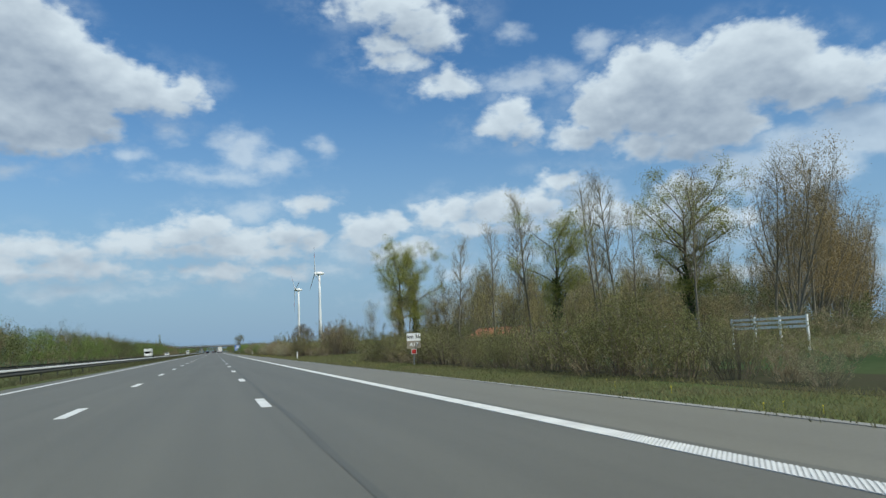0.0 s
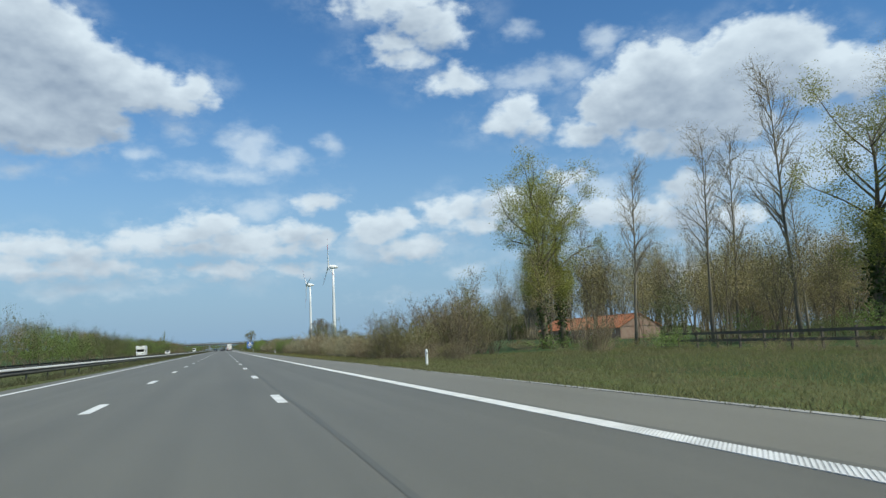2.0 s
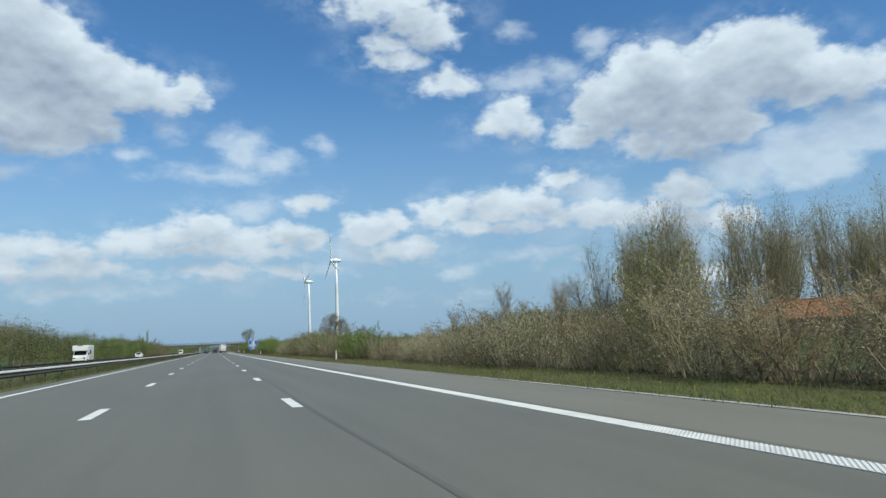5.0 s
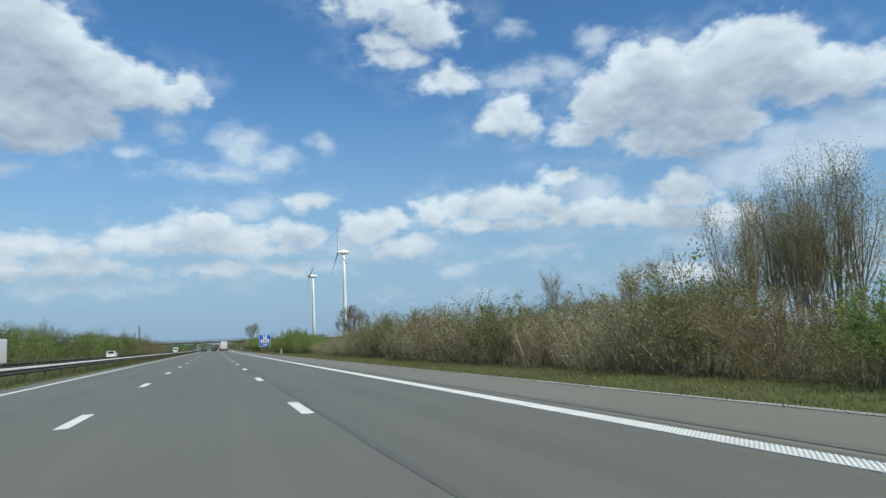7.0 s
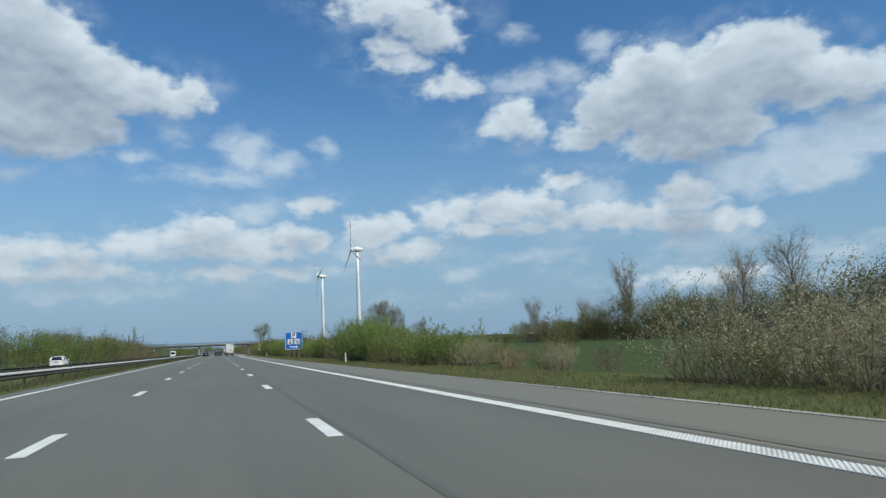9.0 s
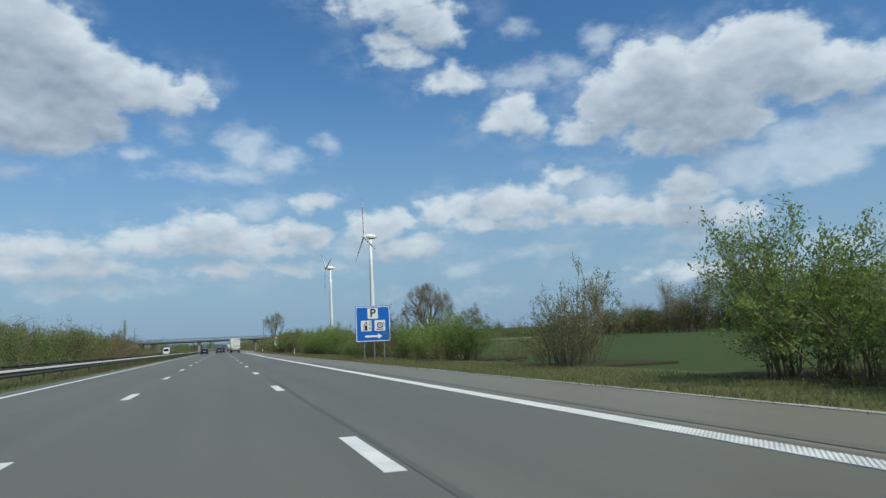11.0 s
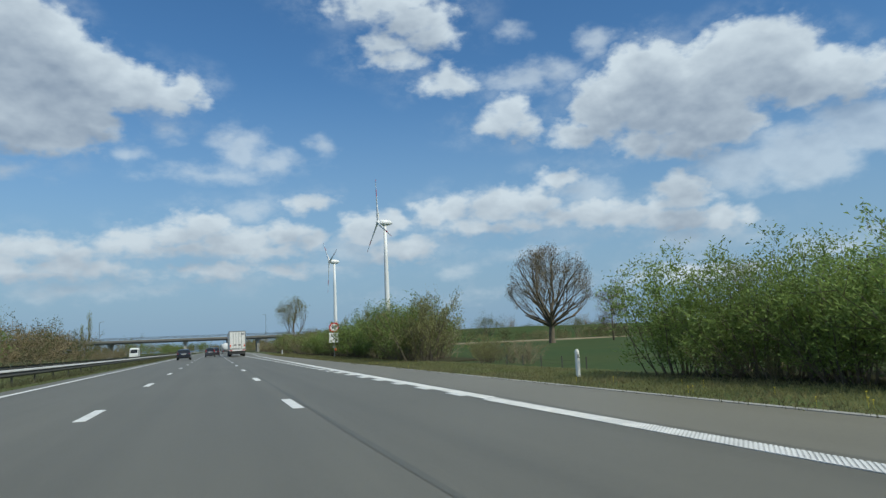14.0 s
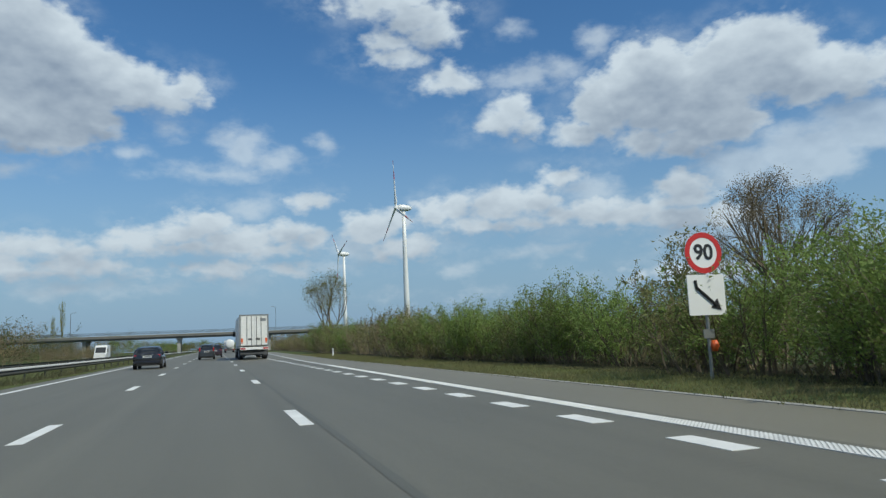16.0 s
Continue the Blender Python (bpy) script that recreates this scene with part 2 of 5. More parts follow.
M_ROAD = asphalt("asphalt", 0.117, 1.07)
M_SHOULDER = asphalt("asphalt_shoulder", 0.162, 1.09, 0.3)
M_STAIN = asphalt("asphalt_stain", 0.130, 1.06, 0.3)
M_PAINT = material("road_paint", (0.74, 0.74, 0.72), 0.6, vary=0.12, scale=1.5, fine_scale=30, bump=0.2, second=(0.62, 0.62, 0.6))
M_WORN = material("worn_paint", (0.54, 0.54, 0.52), 0.7, vary=0.2, scale=1.5, fine_scale=30, bump=0.2, second=(0.36, 0.36, 0.35))
# dark tone: shade painted on the guardrail, also plain dark posts, railing and walls
M_DARKSHADE = material("dark_dull_rail_shade", (0.075, 0.075, 0.066), 0.8, 0.1, vary=0.25, scale=0.8, fine_scale=10)
M_RUSSET = material("russet_buds", (0.36, 0.265, 0.125), 0.8, spec=0.2, vary=0.2, scale=0.4, bump=0, island=0.3, each=0.1, thin=0.35)
M_TAR = asphalt("tar", 0.094, 1.04, 0.3)
M_STUBBLE = material("pale_stubble", (0.33, 0.275, 0.19), 0.95, spec=0.05, vary=0.2, scale=0.08, fine_scale=1.2, bump=0.4)
# concrete darkened to stand for shade on the bridge's front
M_SHADECONC = material("shaded_concrete", (0.165, 0.165, 0.150), 0.9, vary=0.25, scale=0.5, fine_scale=12, second=(0.14, 0.135, 0.125))
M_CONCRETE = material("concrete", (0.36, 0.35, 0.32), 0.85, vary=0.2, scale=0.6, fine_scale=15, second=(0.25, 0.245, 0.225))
M_FIELD = material("meadow", (0.047, 0.076, 0.030), 0.95, spec=0.05, vary=0.3, scale=0.06, fine_scale=1.5, bump=0.6, second=(0.060, 0.080, 0.031))
M_VERGE = material("verge_soil", (0.088, 0.112, 0.042), 0.95, spec=0.05, vary=0.3, scale=0.5, fine_scale=9, bump=0.8, second=(0.098, 0.106, 0.048))
M_LITTER = material("leaf_litter", (0.060, 0.054, 0.034), 0.95, spec=0.05, vary=0.35, scale=0.8, fine_scale=14, bump=0.8, second=(0.050, 0.056, 0.028))
M_GRASS = material("grass", (0.212, 0.226, 0.088), 0.7, spec=0.2, vary=0.15, scale=0.4, fine_scale=5, bump=0, island=0.08, second=(0.240, 0.212, 0.110), thin=0.5)
M_DRY = material("dry_grass", (0.150, 0.140, 0.078), 0.8, spec=0.2, vary=0.2, scale=0.4, fine_scale=5, bump=0, island=0.35, second=(0.105, 0.112, 0.052), thin=0.3)
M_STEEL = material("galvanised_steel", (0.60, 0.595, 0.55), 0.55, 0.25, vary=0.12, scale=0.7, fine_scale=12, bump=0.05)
M_WHITE = material("white_enamel", (0.80, 0.80, 0.79), 0.4, vary=0.05, scale=0.3, fine_scale=4, bump=0.0)
M_RED = material("red_film", (0.55, 0.03, 0.03), 0.4, vary=0.06, bump=0)
M_BLUE = material("blue_film", (0.010, 0.130, 0.52), 0.35, vary=0.06, scale=1, bump=0)
M_BLACK = material("black_film", (0.02, 0.02, 0.022), 0.5, vary=0.1, bump=0)
M_DULLPLATE = material("faded_plate", (0.30, 0.26, 0.20), 0.5, vary=0.1, bump=0)
M_ORANGE = material("orange_plastic", (0.75, 0.13, 0.03), 0.4, vary=0.1, bump=0)
M_GREYMETAL = material("grey_metal", (0.30, 0.31, 0.31), 0.5, 0.6, vary=0.15, bump=0.05)
M_BARK = material("bark", (0.165, 0.132, 0.092), 0.9, vary=0.3, scale=1.2, fine_scale=14, bump=0.6, second=(0.105, 0.088, 0.064))
M_PALEBARK = material("pale_bark", (0.235, 0.205, 0.150), 0.9, vary=0.25, scale=1.0, fine_scale=12, bump=0.5, second=(0.165, 0.148, 0.118))
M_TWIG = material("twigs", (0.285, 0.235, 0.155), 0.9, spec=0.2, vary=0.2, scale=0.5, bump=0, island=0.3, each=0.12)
M_BUD = material("buds", (0.37, 0.315, 0.140), 0.8, spec=0.2, vary=0.2, scale=0.4, bump=0, island=0.3, each=0.1, thin=0.3)
M_YOUNG = material("young_leaves", (0.36, 0.365, 0.10), 0.6, spec=0.2, vary=0.2, scale=0.35, bump=0, island=0.22, each=0.12, thin=0.5)
M_LEAF = material("leaves", (0.232, 0.312, 0.088), 0.6, spec=0.2, vary=0.2, scale=0.5, bump=0, island=0.2, each=0.18, thin=0.42)
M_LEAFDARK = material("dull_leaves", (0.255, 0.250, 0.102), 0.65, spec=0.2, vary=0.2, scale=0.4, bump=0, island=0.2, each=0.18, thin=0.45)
M_FARLEAF = material("distant_leaves", (0.158, 0.165, 0.078), 0.75, spec=0.1, vary=0.2, scale=0.2, bump=0, island=0.2, each=0.2, second=(0.125, 0.145, 0.06), thin=0.3)
M_IVY = material("ivy", (0.07, 0.10, 0.03), 0.5, spec=0.2, vary=0.2, bump=0, island=0.4, thin=0.2)
M_BLOSSOM = material("blossom_twigs", (0.47, 0.435, 0.27), 0.85, spec=0.2, vary=0.2, scale=0.4, bump=0, island=0.3, each=0.12, second=(0.37, 0.345, 0.20), thin=0.38)
M_DARKBUD = material("dark_buds", (0.22, 0.175, 0.11), 0.85, spec=0.2, vary=0.2, scale=0.4, bump=0, island=0.25, thin=0.2)
M_BLOOM = material("yellow_flowers", (0.75, 0.60, 0.05), 0.7, vary=0.1, bump=0)
M_FAWN = material("fawn_twigs", (0.29, 0.255, 0.178), 0.9, spec=0.2, vary=0.2, scale=0.5, bump=0, island=0.25, each=0.12, second=(0.21, 0.185, 0.13))
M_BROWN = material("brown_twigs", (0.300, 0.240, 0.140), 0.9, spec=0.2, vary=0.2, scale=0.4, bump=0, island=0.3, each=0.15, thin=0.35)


# ================= mesh helpers =================
class Shape:
    """Corners and faces gathered for one mesh."""

    def __init__(self):
        self.v, self.f = [], []

    def add(self, verts, faces):
        n = len(self.v)
        self.v.extend(verts)
        self.f.extend([tuple(i + n for i in f) for f in faces])
        return self

    def box(self, x0, x1, y0, y1, z0, z1, slant=0.0):
        vs = [(x, y + (slant if x == x1 else 0), z) for z in (z0, z1) for y in (y0, y1) for x in (x0, x1)]
        return self.add(vs, [(0, 2, 3, 1), (4, 5, 7, 6), (0, 1, 5, 4), (2, 6, 7, 3), (0, 4, 6, 2), (1, 3, 7, 5)])

    def tube(self, pts, radii, sides=6, cap=True):
        rings = []
        n = len(pts)
        for i, p in enumerate(pts):
            d = (Vector(pts[min(i + 1, n - 1)]) - Vector(pts[max(i - 1, 0)]))
            if d.length < 1e-6:
                d = Vector((0, 0, 1))
            d.normalize()
            a = d.cross(Vector((0.31, 0.95, 0.05)))
            if a.length < 0.1:
                a = d.cross(Vector((1, 0, 0)))
            a.normalize()
            b = d.cross(a)
            q = Vector(p)
            rings.append([tuple(q + (a * math.cos(k * math.tau / sides) + b * math.sin(k * math.tau / sides)) * radii[i]) for k in range(sides)])
        vs = [v for r in rings for v in r]
        fs = [(i * sides + k, i * sides + (k + 1) % sides, (i + 1) * sides + (k + 1) % sides, (i + 1) * sides + k) for i in range(n - 1) for k in range(sides)]
        if cap and sides > 3:
            fs += [tuple(range(sides))[::-1], tuple(range((n - 1) * sides, n * sides))]
        return self.add(vs, fs)

    def sliver(self, pts, width):
        """A thin twig: a flat tapering strip."""
        d = (Vector(pts[-1]) - Vector(pts[0])).normalized()
        a = d.cross(Vector((0.3, 0.9, 0.31))).normalized() * width
        n = len(self.v)
        p, q = Vector(pts[0]), Vector(pts[-1])
        self.v += [tuple(p - a), tuple(p + a), tuple(q)]
        self.f.append((n, n + 1, n + 2))

    def disc(self, c, r, axis, thick, sides=28):
        e = {"x": Vector((thick / 2, 0, 0)), "y": Vector((0, thick / 2, 0)), "z": Vector((0, 0, thick / 2))}[axis]
        return self.tube([tuple(Vector(c) - e), tuple(Vector(c) + e)], [r, r], sides)

    def mesh(self, name, smooth=False):
        me = bpy.data.meshes.new(name)
        me.from_pydata(self.v, [], self.f)
        if smooth:
            me.polygons.foreach_set("use_smooth", [True] * len(me.polygons))
        me.update()
        return me


def part(name, shape, mat, parent=None, label="", smooth=False, fix=True, bevel=0.0):
    """One mesh object, under a thing or under a part."""
    me = shape.mesh(name, smooth)
    if fix or bevel:
        bm = bmesh.new()
        bm.from_mesh(me)
        if bevel:
            bmesh.ops.bevel(bm, geom=bm.edges[:], offset=bevel, segments=2, affect="EDGES", profile=0.6)
        bmesh.ops.recalc_face_normals(bm, faces=bm.faces[:])
        bm.to_mesh(me)
        bm.free()
    me.materials.append(mat)
    ob = new(name, me)
    if parent:
        ob.parent = parent
    if label:
        tagged(ob, label)
    return ob


def thing(name, label, category, group="", kind=""):
    return tagged(new(name), label, category, group, kind)


def setting(name, shape, mat, label, category, kind="structure", **more):
    return tagged(part(name, shape, mat, **more), label, category, kind=kind)

# ================= ground and road =================
ROAD0, ROAD1 = -80.0, 1500.0
BRIDGE_Y = 640.0
rng = random.Random(7)


def edge_at(y):
    """Middle of the solid line by the hard shoulder: straight, then it leaves for the exit lane."""
    return 3.31 if y < 376 else 3.31 + min(3.4, 0.10 + (y - 376) * 0.0125 + max(0, y - 470) * 0.02)


def verge_at(y):
    return 5.85 + (0 if y < 376 else min(3.2, (y - 376) * 0.009 + max(0, y - 470) * 0.02))


def strip(ys, left, right, z0, z1):
    """A slab along the road between two edges."""
    s = Shape()
    vs = []
    for y in ys:
        a, b = left(y), right(y)
        vs += [(a, y, z1), (b, y, z1), (b, y, z0), (a, y, z0)]
    fs = []
    for i in range(len(ys) - 1):
        o = i * 4
        for k in range(4):
            fs.append((o + k, o + (k + 1) % 4, o + 4 + (k + 1) % 4, o + 4 + k))
    fs += [(0, 1, 2, 3), tuple(len(vs) - 4 + k for k in (3, 2, 1, 0))]
    return s.add(vs, fs)


g = Shape()
N = 60
half = 4800.0
for j in range(N + 1):
    for i in range(N + 1):
        u, v = (2 * i / N - 1), (2 * j / N - 1)
        x, y = half * u * abs(u) ** 1.5, 300 + half * v * abs(v) ** 1.5
        g.v.append((x, y, -0.09 + (0 if abs(x) < 60 else 0.5 * noise.noise((x * 0.01, y * 0.01, 0)) * min(1, (abs(x) - 60) / 100))))
g.f = [(j * (N + 1) + i, j * (N + 1) + i + 1, (j + 1) * (N + 1) + i + 1, (j + 1) * (N + 1) + i) for j in range(N) for i in range(N)]
ground = setting("ground", g, M_FIELD, "flat green meadow and farmland reaching the horizon", "ground")

ROWS_Y = [ROAD0 + k * 4 for k in range(int((ROAD1 - ROAD0) / 4) + 1)]
road = setting("road", strip(ROWS_Y, lambda y: -8.25, lambda y: edge_at(y) + 0.32, -0.3, 0.0), M_ROAD,
               "grey asphalt motorway carriageway with three lanes", "road")
shoulder = setting("hard_shoulder", strip(ROWS_Y, lambda y: edge_at(y) + 0.32, verge_at, -0.3, -0.003), M_SHOULDER,
                   "paler worn asphalt hard shoulder beside the lanes", "road")
gutter = setting("edge_strip", strip(ROWS_Y, verge_at, lambda y: verge_at(y) + 0.16 + 0.05 * noise.noise((0, y * 0.2, 0)), -0.3, 0.008), M_CONCRETE,
                 "pale concrete edging between shoulder and grass", "kerb")
opposite = setting("opposite_road", strip(ROWS_Y, lambda y: -27.0, lambda y: -14.3, -0.3, 0.0), M_ROAD,
                   "grey asphalt carriageway beyond the median", "road")
verge = setting("verge", strip(ROWS_Y, lambda y: verge_at(y) + 0.16, lambda y: verge_at(y) + 4.3 + 0.3 * noise.noise((11, y * 0.2, 0)), -0.3, -0.012), M_VERGE,
                "rough grassy verge between shoulder and hedge", "verge")
median = setting("median", strip(ROWS_Y, lambda y: -14.3, lambda y: -8.25, -0.3, -0.012), M_VERGE,
                 "grassy median strip with dry patches", "median")

OPEN = ((53.5, 87), (246, 266), (298, 304.5), (309, 317), (321.5, 324.4), (328.5, 334), (344, 357), (365, 370), (380, 401.5))  # stretches with no tall hedge


def bed_at(y):
    return verge_at(y) + 3.1 + 0.25 * noise.noise((7, y * 0.25, 0))


ends = [ROAD0] + [q for gap in OPEN for q in gap] + [ROAD1]
for a, b in zip(ends[::2], ends[1::2]):
    n = max(2, int((b - a) / 3))
    setting("hedge_bed", strip([a + (b - a) * k / n for k in range(n + 1)], bed_at, lambda y: verge_at(y) + 7.4, -0.3, -0.004), M_LITTER,
            "dark earth and dead leaves under the hedge", "soil")
stubble = setting("stubble_field", strip([548 + 6 * k for k in range(8)], lambda y: 28.0, lambda y: 95.0 + 1.1 * (y - 548), -0.4, 0.16), M_STUBBLE,
                  "strip of pale dry stubble beyond the meadow", "field")

# solid lines
left_line = part("edge_line", strip(ROWS_Y, lambda y: -7.5, lambda y: -7.3, -0.01, 0.005), M_PAINT, road, "solid white edge line")
right_line = part("edge_line", strip(ROWS_Y, lambda y: edge_at(y) - 0.15, lambda y: edge_at(y) + 0.15, -0.01, 0.005), M_WORN, road, "solid white ribbed edge line")
ribs = Shape()
y = -6.0
while y < 455:
    e = edge_at(y)
    ribs.box(e - 0.15, e + 0.15, y, y + 0.040, 0.004, 0.011, 0.36)
    y += 0.066
tagged(part("line_ribs", ribs, M_PAINT, road, "raised slanting ribs on the edge line", fix=False), kind="stuff")
far_line = part("edge_line", strip(ROWS_Y, lambda y: -14.9, lambda y: -14.7, -0.01, 0.005), M_PAINT, opposite)

# broken lines: one mesh, many pieces
dash = Shape().box(-0.1, 0.1, 0, 2.5, -0.01, 0.006).mesh("lane_dash")
dash.materials.append(M_PAINT)
block = Shape().box(-0.15, 0.15, 0, 1.0, -0.01, 0.006).mesh("lane_block")
block.materials.append(M_PAINT)


def piece(name, me, parent, x, y, z=0.0):
    o = new(name, me)
    o.location, o.parent = (x, y, z), parent
    return o


for k in range(-5, 72):
    piece("lane_dash", dash, road, 0.0, 14.43 + 12.5 * k)
    piece("lane_dash", dash, road, -3.6, 14.67 + 12.5 * k)
for k in range(0, 70):
    piece("lane_dash", dash, opposite, -18.6, 10 + 12.5 * k)
for k in range(0, 56):
    piece("lane_block", block, road, 3.3, 377.2 + 2.5 * k)

# tar in the joints
for name_x, amp, w, y0, y1 in ((0.20, 0.06, 0.12, -20, 700), (3.88, 0.05, 0.26, 150, 330)):
    ys = [y0 + k * 1.5 for k in range(int((y1 - y0) / 1.5))]
    cx = [name_x + (edge_at(q) - 3.31 if name_x > 3 else 0) + amp * noise.noise((name_x, q * 0.12, 0)) for q in ys]
    ww = [w * (0.6 + 0.8 * abs(noise.noise((name_x, q * 0.3, 5)))) for q in ys]
    s = Shape()
    for i, q in enumerate(ys):
        s.v += [(cx[i] - ww[i] / 2, q, 0.0035), (cx[i] + ww[i] / 2, q, 0.0035)]
    s.f = [(2 * i, 2 * i + 1, 2 * i + 3, 2 * i + 2) for i in range(len(ys) - 1)]
    part("tar_seam" if name_x < 3 else "stain", s, M_TAR if name_x < 3 else M_STAIN, road if name_x < 3 else shoulder, "dark meandering tar-filled joint" if name_x < 3 else "long dark stain along the shoulder")


# ================= grass =================
def blades(name, count, y0, y1, x0f, x1f, h0, h1, mat, label, seed):
    r = np.random.RandomState(seed)
    ys = r.uniform(y0, y1, count)
    a = np.array([x0f(q) for q in ys])
    b = np.array([x1f(q) for q in ys])
    xs = a + (b - a) * r.uniform(0, 1, count)
    h = r.uniform(h0, h1, count) * (0.55 + 0.45 * r.uniform(0, 1, count))
    clump = np.array([noise.noise((xs[i] * 0.9, ys[i] * 0.5, seed)) for i in range(count)])
    h = h * np.clip(0.95 + 0.8 * clump, 0.35, 1.8)
    ang = r.uniform(0, math.tau, count)
    w = r.uniform(0.006, 0.015, count)
    lean = r.normal(0, 0.65, (count, 2)) * h[:, None]
    v = np.zeros((count, 3, 3))
    v[:, 0] = np.stack([xs - np.cos(ang) * w, ys - np.sin(ang) * w, np.full(count, -0.02)], 1)
    v[:, 1] = np.stack([xs + np.cos(ang) * w, ys + np.sin(ang) * w, np.full(count, -0.02)], 1)
    v[:, 2] = np.stack([xs + lean[:, 0], ys + lean[:, 1], h], 1)
    s = Shape()
    s.v = [tuple(p) for p in v.reshape(-1, 3).tolist()]
    s.f = [(3 * i, 3 * i + 1, 3 * i + 2) for i in range(count)]
    return tagged(part(name, s, mat, label=label, fix=False), label, "grass", kind="stuff")


blades("verge_grass", 300000, -3, 500, lambda q: verge_at(q) + 0.12, lambda q: verge_at(q) + 3.6, 0.03, 0.13, M_GRASS, "tufted spring grass on the roadside verge", 3)
blades("paddock_grass", 70000, 50, 96, lambda q: 9.3, lambda q: 27.0, 0.06, 0.20, M_GRASS, "rough grass of the paddock behind the verge", 6)
blades("shoulder_weeds", 26000, -3, 480, lambda q: verge_at(q) - 0.06 + 0.14 * noise.noise((3.0, q * 0.35, 1)), lambda q: verge_at(q) + 0.7, 0.03, 0.09, M_DRY, "short dry weeds along the shoulder edge", 4)
blades("median_grass", 42000, 0, 560, lambda q: -14.0, lambda q: -8.2, 0.10, 0.30, M_DRY, "dry brownish grass on the median", 5)
blades("rail_weeds", 26000, 0, 470, lambda q: -9.55, lambda q: -8.85, 0.22, 0.50, M_DRY, "tall dead weeds under the guardrail", 9)

# ================= guard rails =================
prof = [(0.0, 0.36), (0.035, 0.385), (0.075, 0.42), (0.075, 0.455), (0.02, 0.495), (0.02, 0.535), (0.075, 0.575), (0.075, 0.61), (0.035, 0.645), (0.0, 0.67)]


def guardrail(x, side, y0, y1, label):
    rail = thing("guardrail", label, "guardrail", kind="structure")
    ys = [y0 + k * 16.0 for k in range(int((y1 - y0) / 16) + 1)]
    # the shade on the beam's lower face is painted by a darker material
    for rows, mat, nm in ((prof[6:], M_STEEL if side > 0 else M_DARKSHADE, "upper_beam"), (prof[:7], M_DARKSHADE, "lower_beam")):
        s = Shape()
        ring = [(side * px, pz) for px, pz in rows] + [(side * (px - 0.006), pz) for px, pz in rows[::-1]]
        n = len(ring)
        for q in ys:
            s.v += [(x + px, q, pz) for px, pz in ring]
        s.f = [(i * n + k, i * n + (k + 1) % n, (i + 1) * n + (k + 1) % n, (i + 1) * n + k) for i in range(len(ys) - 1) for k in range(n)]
        part(nm, s, mat, rail, "pale steel upper wave" if mat == M_STEEL else "dark lower wave, shade put into its colour")
    pm = Shape().box(-0.03, 0.03, -0.05, 0.05, -0.1, 0.66).box(-0.05, 0.05, -0.03, 0.03, 0.45, 0.60).mesh("rail_post")
    pm.materials.append(M_DARKSHADE)
    q = y0 + 1
    while q < y1:
        piece("rail_post", pm, rail, x - side * 0.04, q)
        q += 4.0
    return rail


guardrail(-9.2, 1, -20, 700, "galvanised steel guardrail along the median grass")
guardrail(-13.1, -1, 40, 700, "dull dark guardrail facing the opposite carriageway")


# small yellow flowers in the verge
fl = Shape()
rf = random.Random(77)
for k in range(170):
    yc = rf.choice((6, 40, 108, 112, 118, 140, 190, 208, 262, 316, 330, 372, 400)) + rf.gauss(0, 5)
    xc, zc, rr = verge_at(yc) + 0.3 + abs(rf.gauss(0, 1.2)), rf.uniform(0.07, 0.16), rf.uniform(0.009, 0.016)
    fl.tube([(xc, yc, -0.01), (xc, yc, zc)], [0.003, 0.003], 3, cap=False)
    fl.tube([(xc, yc, zc), (xc + rf.uniform(-0.006, 0.006), yc, zc + 0.014)], [rr, rr * 0.7], 6)
tagged(part("dandelions", fl, M_BLOOM, label="yellow dandelions scattered in the verge grass", fix=False), "yellow dandelions scattered in the verge grass", "flowers", kind="stuff")

# ================= delineator posts =================
def delineator(x, y):
    t = thing("delineator_post", "white plastic roadside post with a reflector in the grass", "road post", "roadside posts")
    s = Shape().tube([(0, 0, -0.1), (0, 0, 0.64), (0, 0.0, 0.72)], [0.062, 0.060, 0.035], 10)
    part("post", s, M_WHITE, t, smooth=False)
    part("reflector", Shape().box(-0.024, 0.024, -0.068, -0.056, 0.48, 0.58), M_GREYMETAL, t, "dull reflector")
    t.location = (x, y, 0)
    return t


post0 = delineator(7.7, 81.6)
for y in (183.6, 284.9, 381.0, 483.0):
    copy_thing(post0, pose(7.7 + (verge_at(y) - 5.85), y, 0))


# ================= signs =================
def text_mesh(words, size, mat, parent, x, y, z, name="lettering", bold=0.006):
    cu = bpy.data.curves.new(name, "FONT")
    cu.body, cu.size, cu.align_x, cu.align_y, cu.extrude, cu.offset = words, size, "CENTER", "CENTER", 0.003, bold
    tmp = bpy.data.objects.new(name, cu)
    scene.collection.objects.link(tmp)
    me = bpy.data.meshes.new_from_object(tmp.evaluated_get(bpy.context.evaluated_depsgraph_get()))
    bpy.data.objects.remove(tmp)
    me.transform(Matrix.Translation((x, y, z)) @ Matrix.Rotation(radians(90), 4, "X"))
    me.materials.append(mat)
    o = new(name, me)
    o.parent = parent
    return o


